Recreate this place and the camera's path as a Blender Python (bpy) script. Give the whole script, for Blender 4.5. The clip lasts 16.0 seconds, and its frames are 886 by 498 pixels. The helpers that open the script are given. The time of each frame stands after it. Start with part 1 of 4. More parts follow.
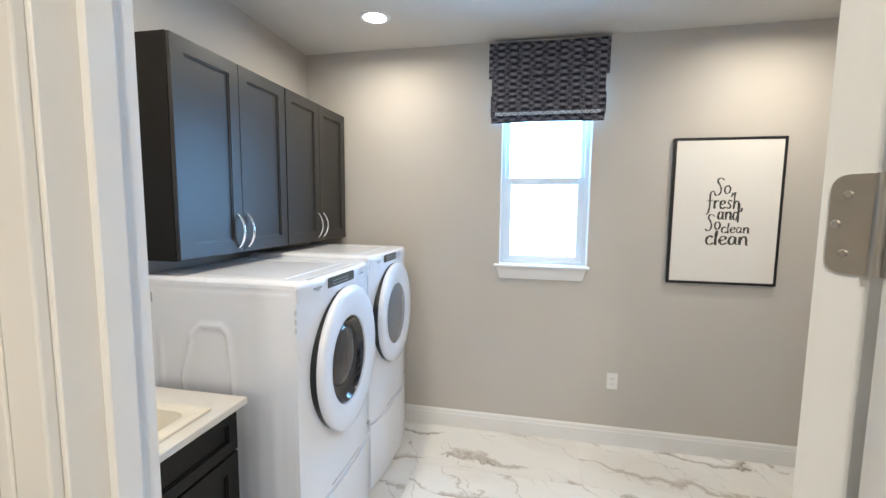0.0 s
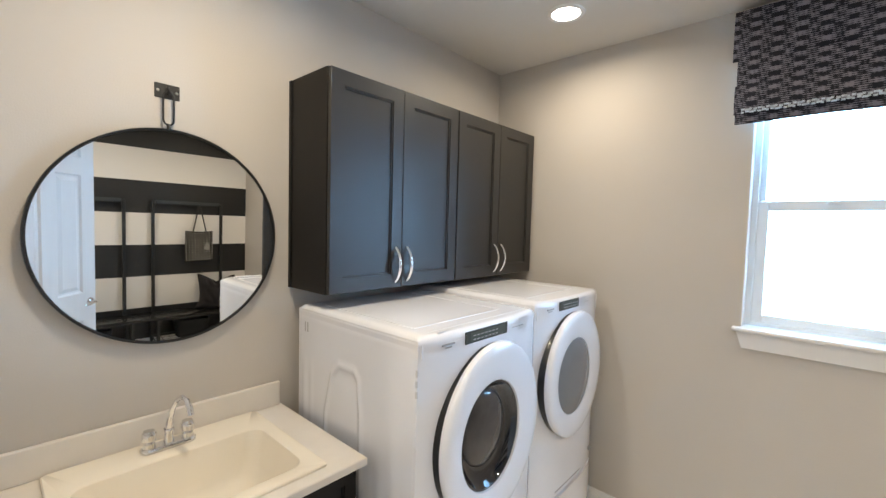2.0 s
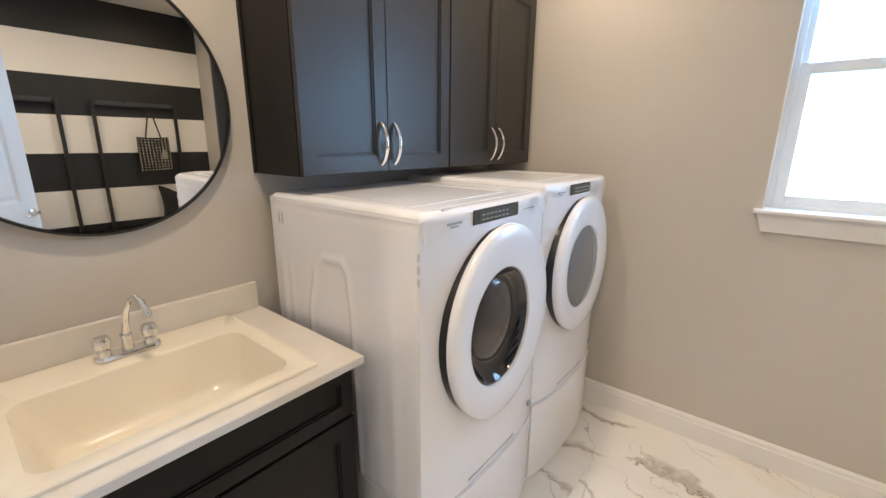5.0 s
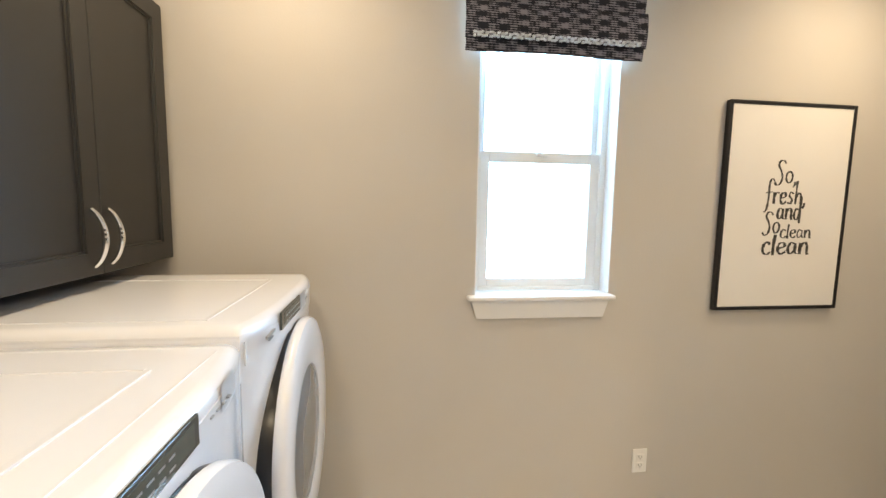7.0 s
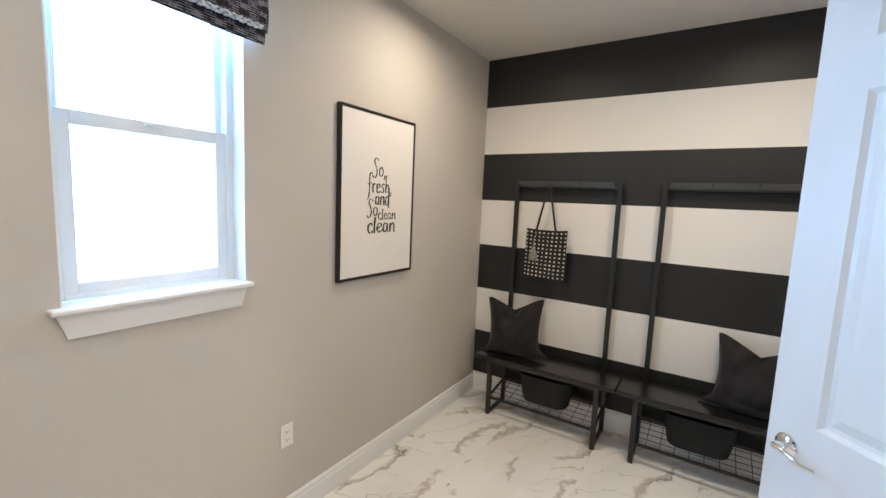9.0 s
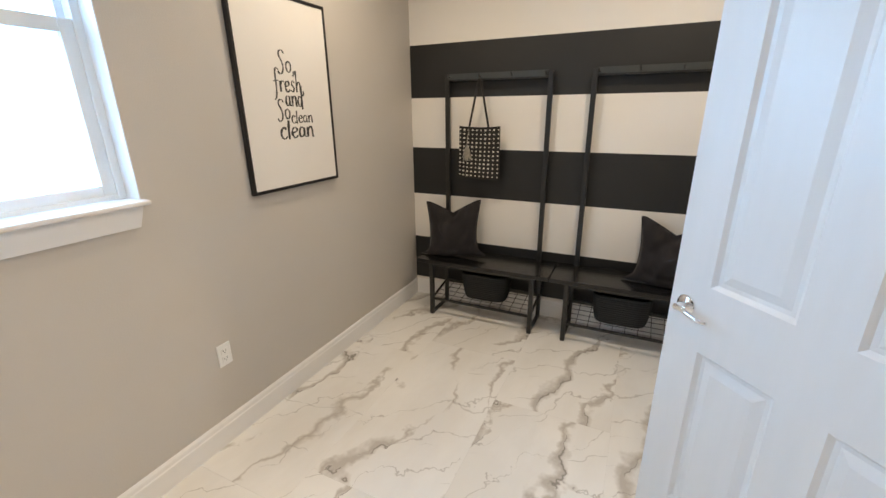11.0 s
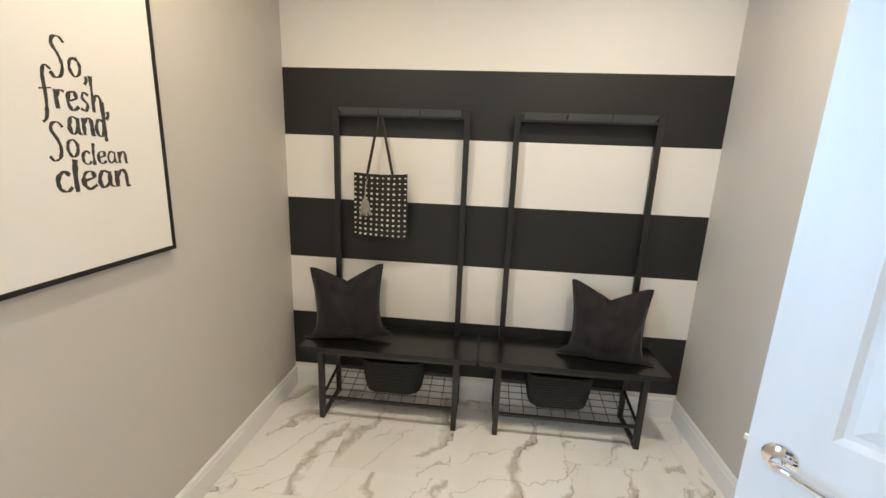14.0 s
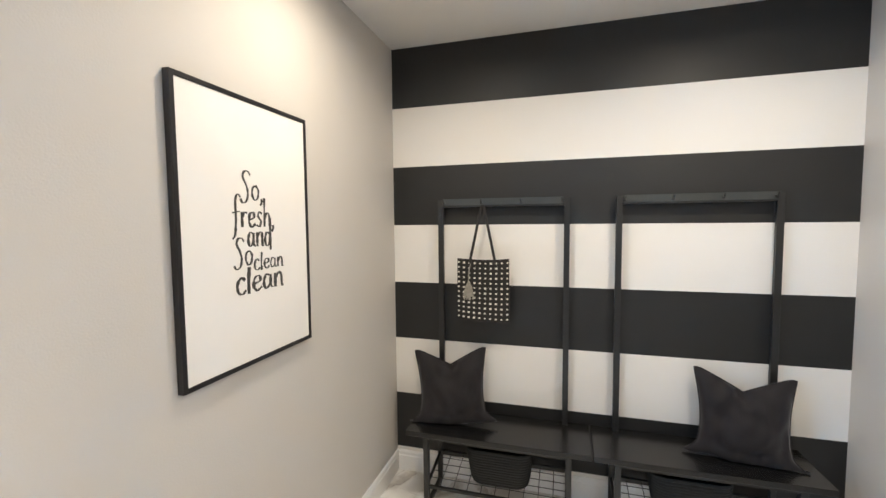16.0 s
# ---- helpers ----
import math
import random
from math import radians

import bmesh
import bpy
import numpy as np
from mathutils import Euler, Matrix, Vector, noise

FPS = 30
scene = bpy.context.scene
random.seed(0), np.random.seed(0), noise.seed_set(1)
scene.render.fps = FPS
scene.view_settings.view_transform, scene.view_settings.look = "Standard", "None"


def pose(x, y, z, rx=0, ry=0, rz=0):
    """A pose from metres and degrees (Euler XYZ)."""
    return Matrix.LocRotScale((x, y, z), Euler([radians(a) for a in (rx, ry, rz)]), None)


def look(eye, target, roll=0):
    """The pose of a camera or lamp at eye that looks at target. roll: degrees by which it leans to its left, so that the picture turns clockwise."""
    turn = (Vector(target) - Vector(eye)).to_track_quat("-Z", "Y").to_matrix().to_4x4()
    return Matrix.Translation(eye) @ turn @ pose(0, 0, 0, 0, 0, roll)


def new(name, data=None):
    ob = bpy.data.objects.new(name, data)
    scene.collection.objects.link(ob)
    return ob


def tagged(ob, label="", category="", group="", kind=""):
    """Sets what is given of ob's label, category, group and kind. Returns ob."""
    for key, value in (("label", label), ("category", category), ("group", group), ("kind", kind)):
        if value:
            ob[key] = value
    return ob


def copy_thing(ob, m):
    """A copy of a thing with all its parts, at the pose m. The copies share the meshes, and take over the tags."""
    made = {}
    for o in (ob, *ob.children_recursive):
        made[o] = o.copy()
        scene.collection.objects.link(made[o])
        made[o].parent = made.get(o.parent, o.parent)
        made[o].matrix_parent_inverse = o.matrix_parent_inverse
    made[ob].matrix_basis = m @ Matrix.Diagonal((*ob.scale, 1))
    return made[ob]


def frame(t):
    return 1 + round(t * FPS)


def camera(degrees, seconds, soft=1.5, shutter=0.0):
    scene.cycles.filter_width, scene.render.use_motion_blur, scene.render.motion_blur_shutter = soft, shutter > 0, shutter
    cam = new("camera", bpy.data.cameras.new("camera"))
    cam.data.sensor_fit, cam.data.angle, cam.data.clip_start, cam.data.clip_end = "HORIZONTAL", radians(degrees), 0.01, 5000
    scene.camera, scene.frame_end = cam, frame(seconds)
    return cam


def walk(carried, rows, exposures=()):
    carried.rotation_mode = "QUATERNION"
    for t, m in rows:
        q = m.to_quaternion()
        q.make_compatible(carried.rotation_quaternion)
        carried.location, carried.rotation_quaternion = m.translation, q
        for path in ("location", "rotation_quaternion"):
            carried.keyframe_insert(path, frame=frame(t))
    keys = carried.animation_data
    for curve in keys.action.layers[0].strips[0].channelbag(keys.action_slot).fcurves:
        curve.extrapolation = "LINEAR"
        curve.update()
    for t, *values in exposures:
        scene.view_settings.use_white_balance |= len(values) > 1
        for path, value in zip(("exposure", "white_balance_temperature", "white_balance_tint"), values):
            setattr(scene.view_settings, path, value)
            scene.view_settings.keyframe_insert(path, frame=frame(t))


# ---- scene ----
cam = camera(93.8, 16.0)
PATH = [
    (0, (0.609, 2.469, 1.624), (0.205, 4.418, 1.429), 0.6),
    (0.5, (0.615, 2.625, 1.625), (-0.063, 4.499, 1.452), 2.7),
    (1, (0.636, 2.756, 1.645), (-0.293, 4.521, 1.495), 3.4),
    (1.5, (0.651, 2.859, 1.668), (-0.541, 4.461, 1.559), 2.3),
    (2, (0.658, 2.96, 1.684), (-0.68, 4.443, 1.575), 1.5),
    (2.5, (0.64, 2.999, 1.67), (-0.731, 4.44, 1.462), 0.7),
    (3, (0.62, 2.995, 1.607), (-0.746, 4.402, 1.218), 1.2),
    (3.2, (0.624, 2.992, 1.584), (-0.735, 4.387, 1.13), 1.0),
    (5.3, (0.416, 3.148, 1.515), (-0.789, 4.666, 1.021), 0.1),
    (5.5, (0.385, 3.227, 1.54), (-0.815, 4.775, 1.13), 0.6),
    (6, (0.23, 3.395, 1.583), (-0.714, 5.136, 1.302), 1.3),
    (6.5, (0.108, 3.576, 1.605), (-0.233, 5.534, 1.386), 1.2),
    (7, (0.053, 3.725, 1.608), (0.31, 5.698, 1.401), 0.9),
    (7.5, (0.021, 3.78, 1.617), (0.79, 5.613, 1.394), 0.6),
    (8, (-0.025, 3.817, 1.618), (1.161, 5.41, 1.379), 1.9),
    (8.5, (-0.017, 3.804, 1.599), (1.473, 5.119, 1.374), 2.2),
    (9, (-0.003, 3.778, 1.609), (1.671, 4.847, 1.38), 2.5),
    (9.5, (0.016, 3.759, 1.601), (1.778, 4.669, 1.342), 2.3),
    (10, (0.033, 3.757, 1.595), (1.817, 4.596, 1.254), 2.2),
    (10.2, (0.05, 3.752, 1.591), (1.821, 4.59, 1.188), 1.4),
    (12.3, (0.251, 3.681, 1.476), (1.927, 4.413, 0.666), 0.1),
    (12.5, (0.305, 3.683, 1.492), (1.985, 4.445, 0.72), 0.8),
    (13, (0.427, 3.811, 1.528), (2.193, 4.498, 0.89), 0.1),
    (13.5, (0.537, 4.022, 1.545), (2.422, 4.389, 0.983), 2.4),
    (14, (0.665, 4.191, 1.562), (2.604, 4.38, 1.109), 2.2),
    (14.5, (0.656, 4.307, 1.599), (2.63, 4.283, 1.276), 1.9),
    (15, (0.596, 4.425, 1.644), (2.589, 4.36, 1.483), 0.8),
    (15.5, (0.581, 4.449, 1.658), (2.576, 4.516, 1.54), 0.7),
    (16, (0.589, 4.336, 1.65), (2.506, 4.892, 1.522), -0.5),
]
EXPOSURES = [(t, stops, kelvin, 10 + tint) for t, stops, kelvin, tint in (
    (0.0, 0.05, 5750, 3), (1.5, -0.06, 6150, 4), (3.0, -0.18, 6600, 8), (5.5, -0.18, 6900, 9), (7.0, -0.05, 7300, 6), (9.0, -0.04, 6150, 7), (10.2, -0.04, 6050, 8),
    (12.5, -0.26, 8000, 5), (13.0, -0.10, 7900, 5), (13.5, 0.08, 6900, 4), (14.5, 0.30, 6350, 4), (15.5, 0.31, 6150, 4), (16.0, 0.41, 5900, 5))]
walk(cam, [(t, look(eye, target, roll)) for t, eye, target, roll in PATH], EXPOSURES)

# ---- light ----
world = bpy.data.worlds.new("world")
scene.world = world
world.use_nodes = True
wn, wl = world.node_tree.nodes, world.node_tree.links
sky = wn.new("ShaderNodeTexSky")
sky.sky_type, sky.sun_disc = "NISHITA", False
sky.sun_elevation, sky.sun_rotation = radians(52), radians(200)
wn["Background"].inputs["Strength"].default_value = 0.15
wl.new(sky.outputs[0], wn["Background"].inputs["Color"])


def lamp(name, kind, m, energy, color, **more):
    data = bpy.data.lights.new(name, kind)
    data.energy, data.color = energy, color
    for key, value in more.items():
        setattr(data, key, value)
    ob = new(name, data)
    ob.matrix_world = m
    return ob


sun = lamp("sun", "SUN", look((0, 0, 0), (0.3, 0.82, -1.1)), 4.0, (1.0, 0.95, 0.88), angle=radians(0.5))
WARM = (1.0, 0.86, 0.60)
# The two southern cans are unseen, added to complete a grid and lift brightness
CANS = [(-0.32, 4.90, 9.5), (1.96, 4.86, 11.5), (-0.32, 3.45, 14.0), (2.05, 3.55, 15.0)]
WINDOW_W = 27.0
HALL_FILL_W = 35.0

# ---- sizes ----
WX, EX, SY, NY, H = -1.045, 3.098, 2.947, 5.393, 2.743
T = 0.12
DX0, DX1, DH = 0.073, 0.965, 2.46
WIN = (0.405, 1.000, 1.240, 2.56)


# ---- materials ----
def mat(name, color, rough=0.5, metal=0.0, var=0.06, scale=6.0, bump=0.0, bump_scale=200.0, spec=0.5, rough_var=0.0, stretch=(1, 1, 1), sheen=0.0, coat=0.0):
    m = bpy.data.materials.new(name)
    m.use_nodes = True
    n, l = m.node_tree.nodes, m.node_tree.links
    b = n["Principled BSDF"]
    b.inputs["Roughness"].default_value = rough
    b.inputs["Metallic"].default_value = metal
    b.inputs["Specular IOR Level"].default_value = spec
    b.inputs["Sheen Weight"].default_value = sheen
    b.inputs["Coat Weight"].default_value = coat
    b.inputs["Coat Roughness"].default_value = 0.15
    tc = n.new("ShaderNodeTexCoord")
    mp = n.new("ShaderNodeMapping")
    mp.inputs["Scale"].default_value = stretch
    l.new(tc.outputs["Object"], mp.inputs["Vector"])
    if var > 0:
        a = n.new("ShaderNodeTexNoise")
        a.inputs["Scale"].default_value = scale
        a.inputs["Detail"].default_value = 6
        l.new(mp.outputs[0], a.inputs["Vector"])
        r = n.new("ShaderNodeMapRange")
        r.inputs["From Min"].default_value, r.inputs["From Max"].default_value = 0.3, 0.7
        r.inputs["To Min"].default_value, r.inputs["To Max"].default_value = 1 - var, 1 + var
        l.new(a.outputs["Fac"], r.inputs["Value"])
        mul = n.new("ShaderNodeVectorMath")
        mul.operation = "SCALE"
        mul.inputs[0].default_value = color
        l.new(r.outputs[0], mul.inputs["Scale"])
        l.new(mul.outputs[0], b.inputs["Base Color"])
        if rough_var:
            q = n.new("ShaderNodeMapRange")
            q.inputs["From Min"].default_value, q.inputs["From Max"].default_value = 0.3, 0.7
            q.inputs["To Min"].default_value, q.inputs["To Max"].default_value = rough - rough_var, rough + rough_var
            l.new(a.outputs["Fac"], q.inputs["Value"])
            l.new(q.outputs[0], b.inputs["Roughness"])
    else:
        b.inputs["Base Color"].default_value = (*color, 1)
    if bump:
        c = n.new("ShaderNodeTexNoise")
        c.inputs["Scale"].default_value = bump_scale
        c.inputs["Detail"].default_value = 4
        l.new(mp.outputs[0], c.inputs["Vector"])
        u = n.new("ShaderNodeBump")
        u.inputs["Strength"].default_value = bump
        u.inputs["Distance"].default_value = 0.002
        l.new(c.outputs["Fac"], u.inputs["Height"])
        l.new(u.outputs[0], b.inputs["Normal"])
    return m


def glow(name, color, strength):
    m = bpy.data.materials.new(name)
    m.use_nodes = True
    b = m.node_tree.nodes["Principled BSDF"]
    b.inputs["Base Color"].default_value = (*color, 1)
    b.inputs["Emission Color"].default_value = (*color, 1)
    b.inputs["Emission Strength"].default_value = strength
    return m


def marble():
    m = mat("marble", (0.8, 0.8, 0.8), rough=0.22, var=0)
    n, l = m.node_tree.nodes, m.node_tree.links
    b = n["Principled BSDF"]
    tc = n.new("ShaderNodeTexCoord")
    info = n.new("ShaderNodeObjectInfo")
    off = n.new("ShaderNodeVectorMath")
    off.operation = "MULTIPLY_ADD"
    comb = n.new("ShaderNodeCombineXYZ")
    for i in range(3):
        l.new(info.outputs["Random"], comb.inputs[i])
    l.new(comb.outputs[0], off.inputs[0])
    off.inputs[1].default_value = (37.0, 23.0, 11.0)
    l.new(tc.outputs["Object"], off.inputs[2])
    mp = n.new("ShaderNodeMapping")
    mp.inputs["Rotation"].default_value = (0, 0, radians(10))
    l.new(off.outputs[0], mp.inputs["Vector"])
    sep = n.new("ShaderNodeSeparateXYZ")
    l.new(mp.outputs[0], sep.inputs[0])

    def op(kind, a, c=None, d=None):
        x = n.new("ShaderNodeMath")
        x.operation = kind
        for i, v in enumerate((a, c, d)):
            if v is None:
                continue
            if isinstance(v, (int, float)):
                x.inputs[i].default_value = v
            else:
                l.new(v, x.inputs[i])
        return x.outputs[0]

    def cloud(scale, detail, rough=0.55, stretch=(1, 1, 1)):
        q = n.new("ShaderNodeMapping")
        q.inputs["Scale"].default_value = stretch
        l.new(mp.outputs[0], q.inputs["Vector"])
        t = n.new("ShaderNodeTexNoise")
        t.inputs["Scale"].default_value, t.inputs["Detail"].default_value, t.inputs["Roughness"].default_value = scale, detail, rough
        l.new(q.outputs[0], t.inputs["Vector"])
        return t.outputs["Fac"]

    def ramp(v, a, c, lo=0.0, hi=1.0):
        q = n.new("ShaderNodeMapRange")
        q.inputs["To Min"].default_value, q.inputs["To Max"].default_value = lo, hi
        for name, w in (("Value", v), ("From Min", a), ("From Max", c)):
            if isinstance(w, (int, float)):
                q.inputs[name].default_value = w
            else:
                l.new(w, q.inputs[name])
        return q.outputs[0]

    def veins(freq, lean, wander, width, gate):
        s_ = op("ADD", op("MULTIPLY", sep.outputs[1], freq), op("MULTIPLY", sep.outputs[0], lean))
        s_ = op("ADD", s_, wander)
        d_ = op("ABSOLUTE", op("SUBTRACT", op("FRACT", s_), 0.5))
        w_ = op("MAXIMUM", op("MULTIPLY", gate, width), 0.0004)
        return op("MULTIPLY", ramp(d_, op("MULTIPLY", w_, 0.12), w_, 1.0, 0.0), op("MINIMUM", op("MULTIPLY", gate, 3.0), 1.0))

    wander1 = op("MULTIPLY", cloud(0.9, 6, 0.58), 4.0)
    wander2 = op("MULTIPLY", cloud(1.4, 6, 0.58), 3.4)
    gate1 = ramp(cloud(2.0, 4, 0.6, (0.55, 1.5, 1)), 0.40, 0.64)
    gate2 = ramp(cloud(2.1, 3, 0.5, (0.5, 1.6, 1)), 0.40, 0.60)
    gate3 = ramp(cloud(3.2, 2, 0.5), 0.46, 0.60)
    broad = veins(2.7, 0.0, wander1, 0.20, gate1)
    thin = veins(3.6, 2.4, wander2, 0.03, gate2)
    dark = veins(2.7, 0.0, op("ADD", wander1, 0.05), 0.045, op("MULTIPLY", gate1, gate3))
    crack = veins(1.3, 3.0, op("MULTIPLY", cloud(1.5, 4, 0.5), 2.4), 0.022, ramp(cloud(2.6, 3, 0.5), 0.50, 0.62))
    haze = ramp(cloud(1.4, 5, 0.6, (0.8, 1.7, 1)), 0.44, 0.64, 0.0, 0.38)
    last = None
    for fac, colour in ((haze, (0.62, 0.585, 0.54, 1)), (op("MULTIPLY", broad, 0.75), (0.42, 0.375, 0.33, 1)), (op("MULTIPLY", thin, 0.55), (0.33, 0.295, 0.265, 1)), (op("MULTIPLY", crack, 0.42), (0.30, 0.265, 0.235, 1)), (op("MULTIPLY", dark, 0.72), (0.16, 0.14, 0.125, 1))):
        mix = n.new("ShaderNodeMixRGB")
        mix.inputs[1].default_value = (0.80, 0.785, 0.76, 1)
        mix.inputs[2].default_value = colour
        l.new(fac, mix.inputs[0])
        if last:
            l.new(last, mix.inputs[1])
        last = mix.outputs[0]
    l.new(last, b.inputs["Base Color"])
    return m


def shade_fabric():
    m = mat("shade_fabric", (0.05, 0.05, 0.06), rough=0.9, var=0)
    n, l = m.node_tree.nodes, m.node_tree.links
    b = n["Principled BSDF"]
    tc = n.new("ShaderNodeTexCoord")
    mp = n.new("ShaderNodeMapping")
    l.new(tc.outputs["Object"], mp.inputs["Vector"])
    sep = n.new("ShaderNodeSeparateXYZ")
    l.new(mp.outputs[0], sep.inputs[0])
    warp = n.new("ShaderNodeTexNoise")
    warp.inputs["Scale"].default_value = 34
    warp.inputs["Detail"].default_value = 3
    l.new(mp.outputs[0], warp.inputs["Vector"])

    def op(kind, a, c):
        x = n.new("ShaderNodeMath")
        x.operation = kind
        for i, v in enumerate((a, c)):
            if v is None:
                continue
            if isinstance(v, (int, float)):
                x.inputs[i].default_value = v
            else:
                l.new(v, x.inputs[i])
        return x.outputs[0]

    row = op("FLOOR", op("DIVIDE", sep.outputs[2], 0.021), None)
    shift = op("MULTIPLY", op("MODULO", row, 2.0), math.pi)
    sx = op("SINE", op("ADD", op("MULTIPLY", sep.outputs[0], 2 * math.pi / 0.080), shift), None)
    sz = op("SINE", op("MULTIPLY", sep.outputs[2], 2 * math.pi / 0.042), None)
    dash = op("SINE", op("ADD", op("MULTIPLY", sep.outputs[0], 2 * math.pi / 0.017), op("MULTIPLY", row, 1.7)), None)
    fine = op("SINE", op("MULTIPLY", sep.outputs[2], 2 * math.pi / 0.0085), None)
    blot = op("ADD", op("MULTIPLY", sx, 0.75), op("MULTIPLY", sz, 0.5))
    blot = op("ADD", blot, op("MULTIPLY", fine, 0.75))
    blot = op("ADD", blot, op("MULTIPLY", dash, 0.30))
    blot = op("ADD", blot, op("MULTIPLY", op("SUBTRACT", warp.outputs["Fac"], 0.5), 2.9))
    r = n.new("ShaderNodeMapRange")
    r.inputs["From Min"].default_value, r.inputs["From Max"].default_value = 0.0, 0.6
    l.new(blot, r.inputs["Value"])
    mix = n.new("ShaderNodeMixRGB")
    mix.inputs[1].default_value = (0.014, 0.016, 0.026, 1)
    mix.inputs[2].default_value = (0.23, 0.22, 0.26, 1)
    l.new(r.outputs[0], mix.inputs[0])
    l.new(mix.outputs[0], b.inputs["Base Color"])
    return m


def glassy(name, color=(1, 1, 1), rough=0.0):
    m = bpy.data.materials.new(name)
    m.use_nodes = True
    b = m.node_tree.nodes["Principled BSDF"]
    b.inputs["Base Color"].default_value = (*color, 1)
    b.inputs["Roughness"].default_value = rough
    b.inputs["Transmission Weight"].default_value = 1.0
    b.inputs["IOR"].default_value = 1.45
    return m


M_WALL = mat("wall_paint", (0.55, 0.515, 0.475), 0.75, var=0.025, scale=1.5, bump=0.25, bump_scale=180)
M_WHITEWALL = mat("white_wall_paint", (0.76, 0.73, 0.69), 0.7, var=0.02, scale=1.5, bump=0.25, bump_scale=180)
M_BLACKWALL = mat("black_wall_paint", (0.0115, 0.012, 0.0130), 0.5, var=0.08, scale=2, bump=0.25, bump_scale=180)
M_CEIL = mat("ceiling_paint", (0.68, 0.65, 0.61), 0.9, var=0.02, scale=2, bump=0.4, bump_scale=90)
M_TRIM = mat("trim_paint", (0.80, 0.79, 0.78), 0.35, var=0.02, scale=3, bump=0.05, bump_scale=60)
M_DOOR = mat("door_paint", (0.70, 0.71, 0.72), 0.38, var=0.02, scale=3, bump=0.12, bump_scale=120, stretch=(6, 6, 0.6))
M_VINYL = mat("window_vinyl", (0.78, 0.82, 0.84), 0.4, var=0.02)
M_MARBLE = marble()
M_GROUT = mat("grout", (0.76, 0.74, 0.70), 0.9, var=0.08, scale=40)
M_CAB = mat("cabinet_stain", (0.0050, 0.0043, 0.0042), 0.42, spec=0.86, var=0.14, scale=9, bump=0.05, bump_scale=240, rough_var=0.015, stretch=(3, 3, 0.3))
# Shaded copy of the cabinet stain: specular cut so sides and sink unit stay dark
M_CABDIM = mat("cabinet_stain_dim", (0.0050, 0.0043, 0.0042), 0.46, spec=0.28, var=0.14, scale=9, bump=0.05, bump_scale=240, stretch=(3, 3, 0.3))
M_CHROME = mat("chrome", (0.85, 0.85, 0.86), 0.09, 1.0, var=0.02)
M_NICKEL = mat("satin_nickel", (0.55, 0.53, 0.50), 0.33, 1.0, var=0.05, scale=30)
M_ENAMEL = mat("appliance_enamel", (0.76, 0.775, 0.83), 0.20, var=0.01, coat=0.4)
M_PANEL = mat("display_plastic", (0.055, 0.066, 0.068), 0.10, var=0.05)
M_GREYMARK = mat("grey_print", (0.30, 0.31, 0.33), 0.4, var=0.03)
# Label and clip plastic; on the drawer grip this grey is painted recess shade
M_PALE = mat("pale_plastic_recess_shade", (0.52, 0.53, 0.56), 0.35, var=0.03)
M_GASKET = mat("black_plastic", (0.012, 0.012, 0.014), 0.28, var=0.1, scale=20)
M_DRYGLASS = mat("smoked_glass", (0.17, 0.175, 0.185), 0.08, var=0.03)
M_BOWL = mat("dark_drum_glass", (0.006, 0.008, 0.014), 0.07, var=0.03, spec=0.8)
M_LENS = mat("smoky_lens", (0.055, 0.050, 0.050), 0.16, var=0.15, scale=18)
M_TOP = mat("cultured_marble", (0.74, 0.70, 0.65), 0.28, var=0.03, scale=12)
M_BASIN = mat("sink_acrylic", (0.84, 0.78, 0.67), 0.22, var=0.015, scale=8)
M_BLACKMETAL = mat("black_metal", (0.009, 0.0095, 0.0105), 0.38, 0.3, spec=0.9, var=0.12, scale=30, bump=0.05, bump_scale=300)
# Black rail metal lightened to grey-blue: the window's glancing sheen is in the colour
M_RAIL = mat("sheen_grey_metal", (0.028, 0.034, 0.036), 0.38, 0.1, var=0.1, scale=20, spec=0.8)
# Lighter grey-green than the dark screen: reflected glare is put into the colour
M_SCREEN = mat("glare_screen", (0.075, 0.092, 0.086), 0.09, var=0.06, scale=30)
M_BENCH = mat("black_wood_top", (0.007, 0.007, 0.0078), 0.24, var=0.06, scale=14, stretch=(1, 0.2, 1))
M_VELVET = mat("charcoal_velvet", (0.0105, 0.0088, 0.0115), 0.66, var=0.22, scale=5, bump=0.3, bump_scale=260, sheen=0.22, spec=0.22)
M_ROPE = mat("black_rope", (0.012, 0.013, 0.014), 0.8, var=0.25, scale=60, bump=0.6, bump_scale=300)
M_BAG = mat("black_woven_fabric", (0.014, 0.013, 0.013), 0.85, var=0.2, scale=60, bump=0.5, bump_scale=250)
M_BAGDOT = mat("ivory_weave", (0.66, 0.63, 0.56), 0.8, var=0.12, scale=50)
M_STRAP = mat("black_leather", (0.012, 0.010, 0.010), 0.45, var=0.15, scale=50)
M_TASSEL = mat("grey_tassel", (0.30, 0.28, 0.24), 0.9, var=0.2, scale=60)
M_FRAME = mat("black_frame", (0.012, 0.011, 0.013), 0.35, var=0.15, scale=20)
M_PAPER = mat("art_paper", (0.80, 0.77, 0.73), 0.45, var=0.012, scale=4)
M_INK = mat("ink", (0.042, 0.040, 0.038), 0.6, var=0.5, scale=90)
M_SHADE = shade_fabric()
# Stitched trim with the daylight at the fold put into its pale blue
M_BAND = mat("daylit_stitch", (0.62, 0.68, 0.74), 0.8, var=0.3, scale=70)
M_PLATE = mat("outlet_plastic", (0.80, 0.79, 0.76), 0.35, var=0.01)
M_SLOT = mat("slot_dark", (0.03, 0.03, 0.03), 0.6, var=0.0)
